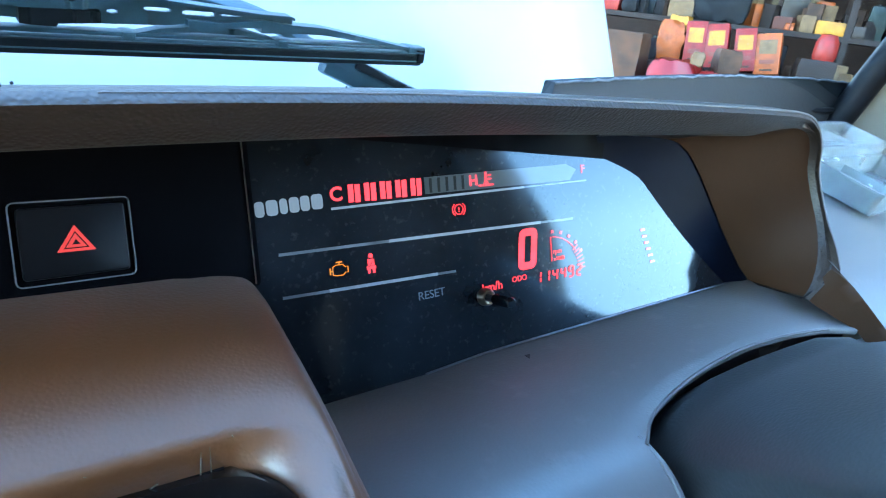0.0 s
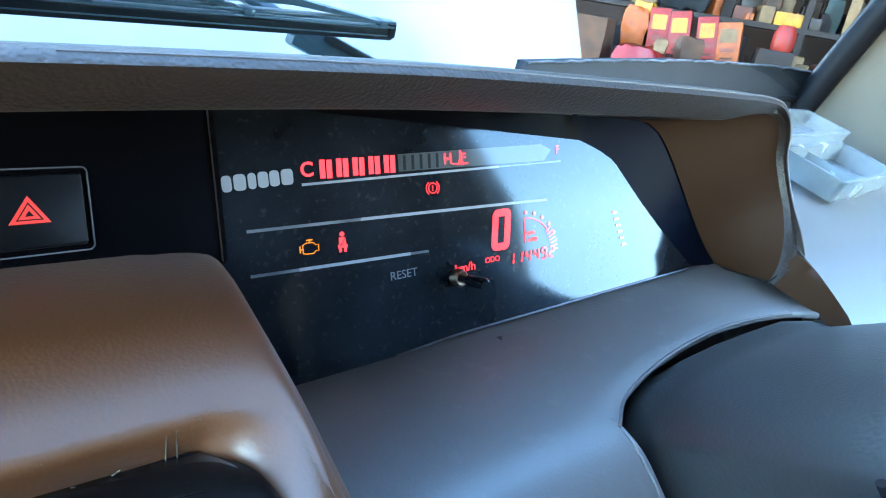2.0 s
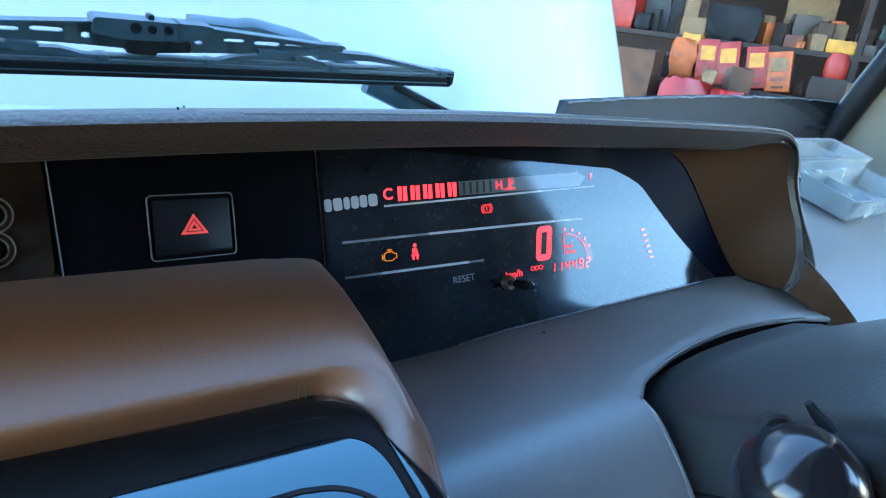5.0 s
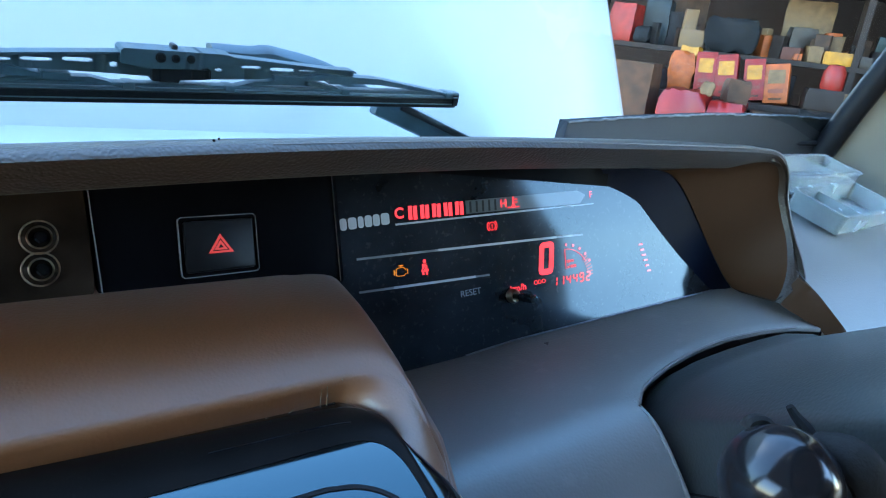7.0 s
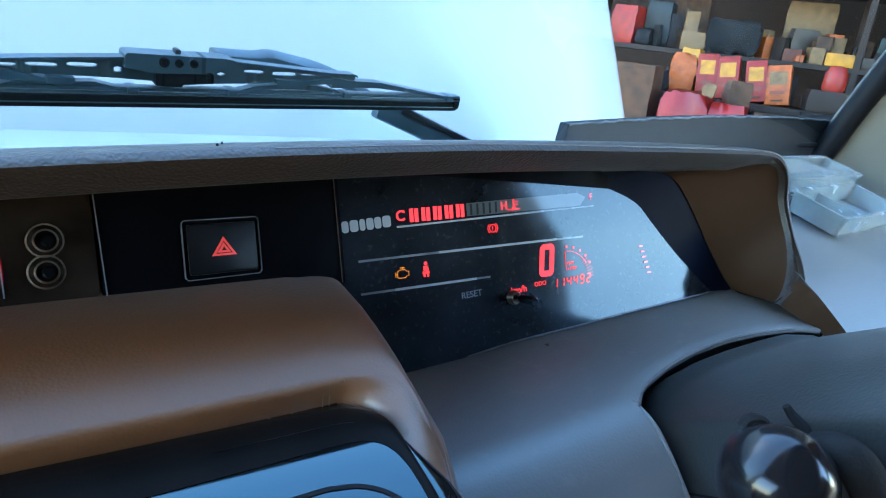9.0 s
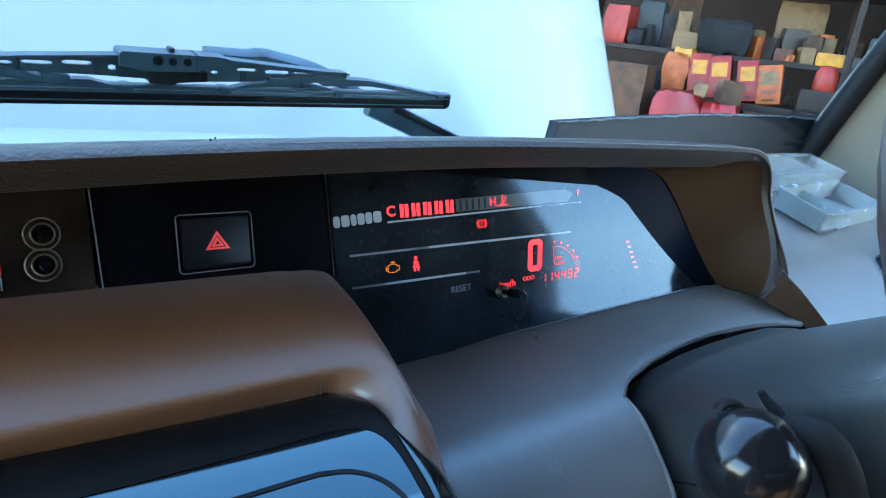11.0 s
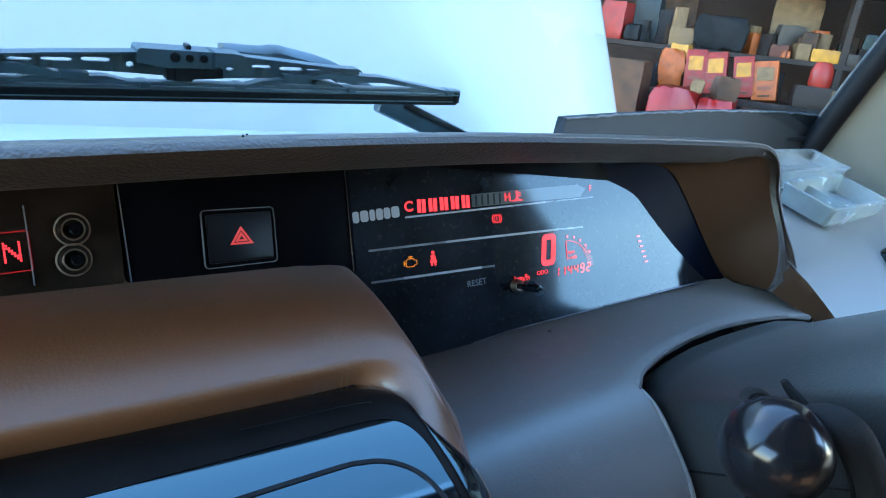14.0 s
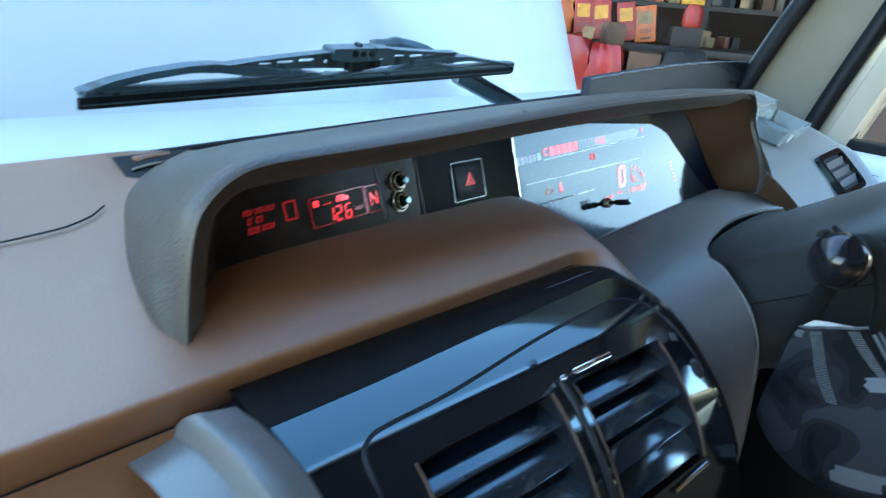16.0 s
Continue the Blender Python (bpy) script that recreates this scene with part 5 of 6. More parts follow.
def build_cluster():
    c = thing("instrument_cluster", "glossy black digital instrument cluster with red and amber lights", "instrument cluster")
    back = flat_b(0.26, 1.30)
    # outline in panel coordinates: x along, y up
    inv = back.inverted()

    def q(x, z):
        v = inv @ flat_b(x, z).translation
        return (v.x, v.y)
    surround = [q(0.112, 1.225), q(0.232, 1.226), q(0.452, 1.246), q(0.446, 1.262), q(0.384, 1.352), q(0.112, 1.352)]
    part("surround", plate(surround, 0.004, back @ pose(0, 0, -0.0062)), M_SATIN, c)
    rows = []
    for v in list(np.linspace(0, 0.86, 14)) + [0.90, 0.94, 0.97, 1.0]:
        xr = 0.4120 - 0.0800 * v - (0.0 if v < 0.86 else 0.0180 * ((v - 0.86) / 0.14) ** 2)
        row = []
        for u in np.linspace(0, 1, 28):
            x = 0.117 + (xr - 0.117) * u
            z0 = 1.2265 + (x - 0.117) * 0.145 if x < 0.227 else 1.2425 + (x - 0.227) * 0.095
            z1 = 1.3450 - 0.055 * max(0.0, x - 0.13)
            row.append(at_b(x, z0 + (z1 - z0) * v).translation)
        rows.append(row)
    part("lens", grid(rows, 0.004, (0, 1, -0.2)), M_LENS, c, "glossy black acrylic face", 30)
    # dull side panel between the lens and the hood's cheek
    inner, edge = spline(INNER, 5), [r[-1] for r in rows]
    cheek = [p for p in inner if p.x > 0.30]
    strip = []
    for i, p in enumerate(cheek):
        f = 1 - i / (len(cheek) - 1)
        e = edge[min(len(edge) - 1, int(round(f * (len(edge) - 1))))]
        strip.append([p + Vector((0, 0.001, 0)), p.lerp(e, 0.5) + Vector((0, 0.002, 0)), e + Vector((0, 0.0015, 0))])
    part("side_panel", grid(strip), M_BEVEL, c, "dark side panel with its blue reflection painted in", 60)
    # filler strip kept near-black for the shade under the hood
    upper = []
    for p in rows[-1]:
        if p.x < 0.322:
            i = min(range(len(inner) - 1), key=lambda j: abs(inner[j].x - p.x) + (1 if inner[j].z < 1.335 else 0))
            q = Vector((p.x, inner[i].y + 0.002, inner[i].z + 0.001))
            upper.append([p + Vector((0, 0.0015, -0.0005)), p.lerp(q, 0.5) + Vector((0, 0.001, 0)), q])
    part("top_panel", grid(upper), M_BLACKPANEL, c, "dark strip drawn for the shade above the lens", 60)
    o = 0.0003
    # maker's word, drawn as plain blocks
    for k, (x, w) in enumerate(((0.1215, 0.0040), (0.1268, 0.0050), (0.1318, 0.0034), (0.1364, 0.0044), (0.1412, 0.0042), (0.1466, 0.0052))):
        part("word_block", plate(rounded(w, 0.0066, 0.0016), 0.00012, at_b(x, 1.3145 + (x - 0.12) * 0.10, 0.08, o)), M_GREYLINE, c, "plain grey block")
    # temperature gauge
    gz = lambda x: 1.3200 + 0.068 * (x - 0.161)
    part("gauge_strip", plate([(0.0395, -0.0038), (0.128, -0.0044), (0.133, 0.001), (0.126, 0.0043), (0.0395, 0.0042)], 0.0001, at_b(0.1605, gz(0.1605), 0.066, 0.0001)), M_STRIP, c, "grey backing strip")
    words("mark", "C", 0.0085, at_b(0.1555, 1.3198, 0.07, o), M_RED, c, 0.0002)
    words("mark", "H", 0.0072, at_b(0.2272, gz(0.2272), 0.07, o), M_RED, c, 0.0001)
    words("mark", "F", 0.0062, at_b(0.2975, 1.3296, 0.07, o), M_RED, c)
    for k in range(5):
        x = 0.1640 + 0.0078 * k
        for j in (-1, 1):
            part("gauge_bar", plate([(-0.00125, -0.0040), (0.00125, -0.0040), (0.00145, 0.0040), (-0.00105, 0.0040)], 0.00012, at_b(x + j * 0.0016, gz(x), 0.066, o)), M_RED, c)
    for k in range(5):
        x = 0.2030 + 0.0045 * k
        part("gauge_bar", plate([(-0.0007, -0.0034), (0.0007, -0.0034), (0.0009, 0.0034), (-0.0005, 0.0034)], 0.00012, at_b(x, gz(x), 0.066, o)), M_DARKBAR, c, "unlit gauge bar")
    bars("thermometer_symbol", [(0, 0.0012, 0.0010, 0.0056), (0, -0.0020, 0.0026, 0.0022), (0.0022, 0.0022, 0.0022, 0.0007), (0.0022, 0.0004, 0.0022, 0.0007), (-0.0030, -0.0026, 0.0030, 0.0008), (0.0030, -0.0026, 0.0030, 0.0008)], at_b(0.2345, gz(0.2345), 0.066, o), M_RED, c)
    # bright and fading rule lines
    for x0, z0, x1, z1, w, m in ((0.153, 1.3139, 0.258, 1.3211, 0.0011, M_GREYLINE), (0.258, 1.3211, 0.300, 1.3239, 0.0008, M_DIMLINE), (0.1285, 1.2960, 0.180, 1.2988, 0.0013, M_DIMLINE), (0.180, 1.2988, 0.268, 1.3033, 0.0014, M_GREYLINE),
                                 (0.268, 1.3033, 0.290, 1.3043, 0.0012, M_DIMLINE), (0.129, 1.2783, 0.150, 1.2794, 0.0013, M_DIMLINE), (0.150, 1.2794, 0.205, 1.2823, 0.0014, M_GREYLINE), (0.205, 1.2823, 0.2150, 1.2828, 0.0012, M_DIMLINE)):
        part("rule_line", beam(at_b(x0, z0, 0, 0.0001).translation, at_b(x1, z1, 0, 0.0001).translation, 0.0003, w, 0, Vector((PB[0], -1, PB[1])).cross(Vector((1, 0, 0.07)))), m, c)
    # brake warning: ring, brackets and mark
    bm = at_b(0.2182, 1.3115, 0.066, o) @ Matrix.Diagonal((0.86, 0.86, 1, 1))
    k = part("brake_light", tube([bm @ Vector((0.0028 * math.cos(a), 0.0028 * math.sin(a), 0.0001)) for a in np.linspace(0, 2 * math.pi, 21)], 0.00024, 5, 1), M_RED, c, "red brake warning ring")
    bars("mark", [(0, 0.0005, 0.0006, 0.0018), (0, -0.0012, 0.0006, 0.0006)], bm, M_RED, k)
    for s in (-1, 1):
        part("bracket", tube([bm @ Vector((s * 0.0042 * math.cos(a), 0.0042 * math.sin(a), 0.0001)) for a in np.linspace(-0.9, 0.9, 5)], 0.00022, 5, 2), M_RED, k)
    # engine light
    em = at_b(0.1550, 1.2881, 0.05, o)
    part("engine_light", tube([em @ Vector((x, y, 0.0001)) for x, y in ((-0.0030, -0.0022), (-0.0030, 0.0014), (-0.0014, 0.0022), (0.0018, 0.0022), (0.0030, 0.0010), (0.0042, 0.0012), (0.0042, -0.0016), (0.0030, -0.0014), (0.0018, -0.0026), (-0.0014, -0.0026), (-0.0030, -0.0022))], 0.00026, 5, 1), M_AMBER, c, "amber engine outline")
    bars("engine_light", [(0.0002, 0.0034, 0.0030, 0.0006), (0.0002, 0.0028, 0.0006, 0.0012), (-0.0042, -0.0004, 0.0006, 0.0030), (-0.0036, -0.0004, 0.0012, 0.0006)], em, M_AMBER, c, "amber engine outline")
    # seat belt light
    sm = at_b(0.1705, 1.2896, 0.05, o)
    k = part("belt_light", disc(0.0011, 0.00012, sm @ pose(0, 0.0036, 0), 14), M_RED, c, "red seat belt figure sign")
    bars("belt_bar", [(0, 0.0006, 0.0032, 0.0030), (0, -0.0018, 0.0046, 0.0014), (0.0012, -0.0034, 0.0012, 0.0020), (-0.0012, -0.0034, 0.0012, 0.0020)], sm, M_RED, k)
    bars("belt_strap", [(0, 0.0004, 0.0005, 0.0055)], sm @ pose(0, 0, 0.0002, 0, 0, -38), M_DARKBAR, k)
    words("print", "RESET", 0.0056, at_b(0.2008, 1.2733, 0.09, o), M_DIMLINE, c)
    words("print", "km/h", 0.0062, at_b(0.2358, 1.2736, 0.09, o), M_RED, c)
    words("print", "ODO", 0.0040, at_b(0.2528, 1.2762, 0.09, o), M_RED, c)
    lean = Matrix(((1, 0.12, 0, 0), (0, 1, 0, 0), (0, 0, 1, 0), (0, 0, 0, 1)))
    part("speed_figure", ring(0.0118, 0.0212, 0.0034, 0.0038, 0.00012, at_b(0.2590, 1.2905, 0.06, o) @ lean), M_RED, c, "large red nought")
    for i, ch in enumerate("114492"):
        digit(ch, 0.0030, 0.0056, at_b(0.2650 + 0.0056 * i, 1.2756 + 0.0004 * i, 0.07, o), M_RED, c, "odometer_figure", 0.0010, 0.14)
    # rev counter scale
    ro = at_b(0.2745, 1.2870, 0.06, o)
    t = part("rev_scale", tube([ro @ Vector((x, y, 0)) for x, y in [(0.0, -0.0040), (0.0, 0.0088)] + [(0.0200 * math.sin(a), -0.0110 + 0.0200 * math.cos(a)) for a in np.linspace(0.10, 1.05, 8)]], 0.00022, 5, 1), M_RED, c, "thin red rev counter curve")
    words("print", "rpm", 0.0036, ro @ pose(0.0040, 0.0010, 0), M_RED, t)
    words("print", "x1000", 0.0030, ro @ pose(0.0050, -0.0030, 0), M_RED, t)
    for i in range(5):
        a = 0.06 + 0.26 * i
        bars("tick", [(0, 0, 0.0014, 0.0016)], ro @ pose(0.0228 * math.sin(a), -0.0110 + 0.0228 * math.cos(a), 0, 0, 0, -math.degrees(a)), M_RED, t)
    for i in range(7):
        a = 0.92 + 0.10 * i
        bars("tick", [(0, 0, 0.0009, 0.0046)], ro @ pose(0.0205 * math.sin(a), -0.0110 + 0.0205 * math.cos(a), 0, 0, 0, -math.degrees(a)), M_REDDIM, t)
    for i in range(6):
        bars("fuel_tick", [(0, 0, 0.0034, 0.0011)], at_b(0.3420 + 0.0014 * i, 1.2960 - 0.0036 * i, 0.06, o), M_RED, c)
    # bright lower edge of the lens
    part("lens_edge", tube([p + Vector((0, -0.0006, 0.0006)) for p in rows[0] if p.x > 0.19], 0.0005, 6, 1), M_DULLMETAL, c, "thin bright lower edge of the lens")
    # trip reset stick
    foot, tip = at_b(0.2308, 1.2693).translation, Vector((0.2271, 0.2655, 1.2781))
    base = Matrix.Translation(foot) @ (tip - foot).to_track_quat("Z", "Y").to_matrix().to_4x4()
    far = (tip - foot).length
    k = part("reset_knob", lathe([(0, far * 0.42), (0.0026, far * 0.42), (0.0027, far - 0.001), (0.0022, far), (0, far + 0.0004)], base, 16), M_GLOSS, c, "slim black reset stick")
    part("stem", lathe([(0, 0), (0.0017, 0), (0.0017, far * 0.45), (0, far * 0.45)], base, 14), M_RUBBER, k)
    part("collar", lathe([(0.0022, 0), (0.0024, 0.0040), (0.0034, 0.0046), (0.0044, 0.0030), (0.0047, 0)], at_b(0.2308, 1.2693), 20), M_BRASS, k, "worn metal collar")


build_cluster()


# ---- glossy vent console ----
PROFILE = [(0.2230, 1.2592), (0.2185, 1.2607), (0.210, 1.2628), (0.202, 1.2640), (0.196, 1.2643), (0.190, 1.2634), (0.178, 1.2602), (0.163, 1.2550), (0.154, 1.2514), (0.146, 1.2474), (0.138, 1.2425), (0.1285, 1.2350), (0.1195, 1.2255), (0.107, 1.2105), (0.0975, 1.194), (0.089, 1.172), (0.082, 1.145), (0.076, 1.10), (0.073, 1.05), (0.072, 1.0)]
_pp = spline([(0, y, z) for y, z in PROFILE], 10)
_len = [0.0]
for _a, _b in zip(_pp, _pp[1:]):
    _len.append(_len[-1] + (_b - _a).length)


def on_fascia(x, s, off=0.0):
    """A pose on the curved console: s metres down from its top edge."""
    i = max(0, min(len(_pp) - 2, int(np.searchsorted(_len, s)) - 1))
    f = (s - _len[i]) / (_len[i + 1] - _len[i])
    p = _pp[i].lerp(_pp[i + 1], f)
    d = (_pp[i + 1] - _pp[i]).normalized()
    n = Vector((0, d.z, -d.y))
    ax = Vector((1, 0, 0))
    return Matrix.Translation(Vector((x, p.y, p.z)) + n * off) @ Matrix((ax, n.cross(ax), n)).transposed().to_4x4()


def s_of(z):
    zs = [p.z for p in _pp]
    return float(np.interp(-z, [-v for v in zs], _len))


def s_at(y):
    """Metres down the console at depth y."""
    return float(np.interp(-y, [-p.y for p in _pp], _len))


EDGE_Y = (0.2195, 0.2110, 0.2040, 0.1950, 0.1845, 0.1735, 0.162, 0.150, 0.139, 0.127, 0.1145, 0.102, 0.0915, 0.082, 0.072)      # right-hand edge: depth, across
EDGE_X = (0.0880, 0.0920, 0.0954, 0.0975, 0.0986, 0.0993, 0.1005, 0.1013, 0.1019, 0.1030, 0.1050, 0.1075, 0.1110, 0.117, 0.125)


def edge_x(s):
    return float(np.interp(-on_fascia(0, s).translation.y, [-y for y in EDGE_Y], EDGE_X))


def build_console():
    c = thing("vent_console", "glossy piano-black centre console with air vents", "console")
    s_end = 0.278
    v0, v1 = s_of(1.2430), s_of(1.184)        # vent opening
    left = -0.1850

    def lim(s):
        return left + 0.13 * max(0.0, s - 0.012), edge_x(s) - 0.0035
    openings = ((-0.131, -0.036), (-0.018, 0.070))
    ss = sorted(set([0.0, 0.002, 0.004, 0.006, 0.0084, 0.0104, 0.0124, 0.015, 0.0184, 0.023, 0.0284] + [float(v) for v in np.linspace(0.035, v0, 7)] + [float(v) for v in np.linspace(v0, v1, 9)] + [float(v) for v in np.linspace(v1, s_end, 6)]))
    bm = bmesh.new()

    def xs_at(s):
        l, r = lim(s)
        marks = [l, openings[0][0], openings[0][1], openings[1][0], openings[1][1], r]
        out = []
        for a, b in zip(marks, marks[1:]):
            for k in range(4):
                out.append(a + (b - a) * k / 4)
        return out + [r]
    grid_v = [[bm.verts.new(on_fascia(x, s, 0.0035).translation) for x in xs_at(s)] for s in ss]
    for i in range(len(ss) - 1):
        for k in range(len(grid_v[0]) - 1):
            mid = (ss[i] + ss[i + 1]) / 2
            if v0 < mid < v1 and (4 <= k < 8 or 12 <= k < 16):
                continue
            bm.faces.new((grid_v[i][k], grid_v[i][k + 1], grid_v[i + 1][k + 1], grid_v[i + 1][k]))
    edges = [e for e in bm.edges if len(e.link_faces) == 1]
    ret = bmesh.ops.extrude_edge_only(bm, edges=edges)
    bmesh.ops.translate(bm, vec=(0, 0.010, -0.006), verts=[v for v in ret["geom"] if isinstance(v, bmesh.types.BMVert)])
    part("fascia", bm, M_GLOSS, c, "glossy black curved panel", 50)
    # dull rolled border: under the pad, round the corner and down the right-hand edge
    outer = spline([(x, y, 0) for x, y in ((-0.1850, 0.2215), (-0.12, 0.2220), (-0.06, 0.2222), (0.0, 0.2225), (0.05, 0.2225), (0.078, 0.2220), (0.0885, 0.2180), (0.0935, 0.2110), (0.0966, 0.2040), (0.0985, 0.1950), (0.0996, 0.1845), (0.1003, 0.1735), (0.1015, 0.162), (0.1023, 0.150), (0.1029, 0.139), (0.1040, 0.127), (0.1060, 0.1145), (0.1085, 0.102), (0.1120, 0.0915))], 4)
    # inner edge follows where the blue reflection starts; the band paints its dark part
    inner = spline([(x, y, 0) for x, y in ((-0.1850, 0.1760), (-0.12, 0.1780), (-0.06, 0.1815), (0.0, 0.1842), (0.045, 0.1865), (0.070, 0.1880), (0.0805, 0.1875), (0.0850, 0.1862), (0.0890, 0.1835), (0.0918, 0.1795), (0.0936, 0.1750), (0.0948, 0.1690), (0.0958, 0.160), (0.0966, 0.149), (0.0974, 0.138), (0.0986, 0.126), (0.1006, 0.1135), (0.1035, 0.101), (0.1075, 0.0905))], 4)
    rows = []
    for p, q in zip(outer, inner):
        row = []
        for k in range(8):
            m = p.lerp(q, k / 7)
            row.append(on_fascia(m.x, s_at(m.y), 0.0037 + 0.0010 * math.sin(math.pi * min(1.0, k / 7 + 0.12)) - 0.0030 * (1 - k / 7) ** 3).translation)
        rows.append(row)
    part("panel_border", grid(rows), M_STRIPDULL, c, "rolled border below the pad, painted dull black for its dark reflection", 60)
    # rolled side of the console, down to the driver's panel
    side = []
    for y, wide, drop in ((0.186, 0.0006, 0.0008), (0.178, 0.0042, 0.002), (0.172, 0.0085, 0.005), (0.166, 0.0130, 0.009), (0.160, 0.0160, 0.014), (0.152, 0.0175, 0.020), (0.140, 0.0155, 0.030), (0.128, 0.0145, 0.045), (0.115, 0.0145, 0.065), (0.100, 0.015, 0.09), (0.090, 0.016, 0.11)):
        top = on_fascia(float(np.interp(-y, [-v for v in EDGE_Y], EDGE_X)) - 0.0015, s_at(y), 0.0036).translation
        side.append([top + Vector((wide * math.sin(g * math.pi / 2), 0, -drop * (1 - math.cos(g * math.pi / 2)))) for g in (0, 0.12, 0.25, 0.4, 0.55, 0.7, 0.85, 1)] + [top + Vector((wide + 0.001, 0.004, -drop - 0.04))])
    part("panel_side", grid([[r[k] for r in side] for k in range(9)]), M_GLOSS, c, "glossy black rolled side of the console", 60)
    # glint of the rolled side, drawn as a thin metal tube
    part("side_glint", tube([side[k][4] + Vector((0.0004, 0, 0.0002)) for k in (4, 5, 6, 7)], 0.0003, 5, 3), M_BRASS, c, "thin metallic line painted as the edge's glint")
    part("border_ridge", tube([r[5] + Vector((0, 0, 0.0001)) for r in rows[14:24]], 0.00022, 6, 1), M_SLAT, c, "fine bright ridge")
    # groove that outlines the vent block
    pts = [(x, s_at(y)) for x, y in ((-0.1530, 0.115), (-0.1525, 0.140), (-0.1500, 0.1500), (-0.1430, 0.1550), (-0.1303, 0.1567), (-0.0902, 0.1585), (-0.0156, 0.1665), (0.0511, 0.1709), (0.0650, 0.1707), (0.0735, 0.1690), (0.0813, 0.1646), (0.0870, 0.158), (0.0910, 0.148), (0.0930, 0.138), (0.0955, 0.122), (0.0985, 0.102))]
    part("groove", tube([on_fascia(x, s, 0.0030).translation for x, s in pts], 0.0014, 6, 6), M_RUBBER, c, "dark panel joint")
    for a, b in openings:
        v = part("air_vent", grid([[on_fascia(x, s, -0.030).translation for x in (a - 0.004, b + 0.004)] for s in np.linspace(v0 - 0.004, v1 + 0.004, 6)], 0.004, (0, 0.7, -0.4)), M_RUBBER, c, "dark vent duct")
        for k in range(4):
            s = v0 + (v1 - v0) * (k + 0.5) / 4
            m = on_fascia((a + b) / 2, s, -0.0060)
            part("vent_slat", box(b - a - 0.002, 0.0180, 0.0022, m @ pose(0, 0, 0, -28), 0.0005), M_SLAT, v)
        for x in (a, b):
            part("vent_cheek", grid([[on_fascia(x, s, 0.003).translation, on_fascia(x, s, -0.03).translation] for s in np.linspace(v0, v1, 7)], 0.0015, (1 if x == a else -1, 0, 0)), M_SATIN, v)
            part("dusty_edge", tube([on_fascia(x, s, 0.0030).translation for s in np.linspace(v0, v1, 7)], 0.0008, 6, 3), M_DUST, v, "dusty brown vent edge")
    # thin divider with its bright tab
    part("divider", tube([on_fascia(-0.0260, s, 0.0042).translation for s in np.linspace(v0 - 0.003, v1 + 0.004, 7)], 0.0018, 8, 3), M_SATIN, c)
    part("tab", box(0.004, 0.003, 0.002, on_fascia(-0.0262, v0 - 0.0035, 0.0062), 0.0006), M_CHROME, c)
    part("notch", plate(rounded(0.036, 0.0036, 0.0017), 0.0008, on_fascia(0.005, s_at(0.1425), 0.0034), 0.0003), M_CHROME, c, "bright slot above the vent")
    part("badge", plate(rounded(0.006, 0.005, 0.002), 0.0006, on_fascia(-0.034, s_at(0.1545), 0.0035), 0.0002), M_SLAT, c, "small plain badge")
    # thumb wheel beside the vent
    wb = on_fascia(0.0905, s_at(0.119), 0.001)
    part("thumb_wheel", lathe([(0, -0.003), (0.0085, -0.003), (0.0093, -0.0015), (0.0093, 0.0015), (0.0085, 0.003), (0, 0.003)], wb @ pose(0, 0, -0.004, 0, 90), 28), M_SATIN, c, "ribbed glossy thumb wheel")
    part("chrome_strip", tube([on_fascia(0.030, s_of(1.179), 0.0045).translation, on_fascia(0.050, s_of(1.1795), 0.0045).translation, on_fascia(0.070, s_of(1.180), 0.0045).translation], 0.0013, 8, 3), M_CHROME, c)
    bars("switch_mark", [(-0.002, 0, 0.0007, 0.006), (0, 0, 0.0007, 0.006), (0.002, 0, 0.0007, 0.006)], on_fascia(0.0850, s_at(0.136), 0.0037) @ pose(0, 0, 0, 0, 0, -20), M_DIMLINE, c)


build_console()


# ---- steering ----
AX = Vector((-0.035, -0.121, 0.081)).normalized()      # column, towards the driver


SHROUD = [(-0.0042, -0.036), (-0.0032, -0.020), (-0.0018, -0.0060), (-0.0008, -0.0018), (0.0008, 0.0004), (0.0032, 0.0022), (0.008, 0.0052), (0.016, 0.0092), (0.030, 0.0138), (0.055, 0.0172), (0.085, 0.0188),
          (0.115, 0.0190), (0.145, 0.0185), (0.175, 0.0125), (0.194, 0.0040), (0.203, -0.010), (0.205, -0.036)]     # half section of the cover: across, up


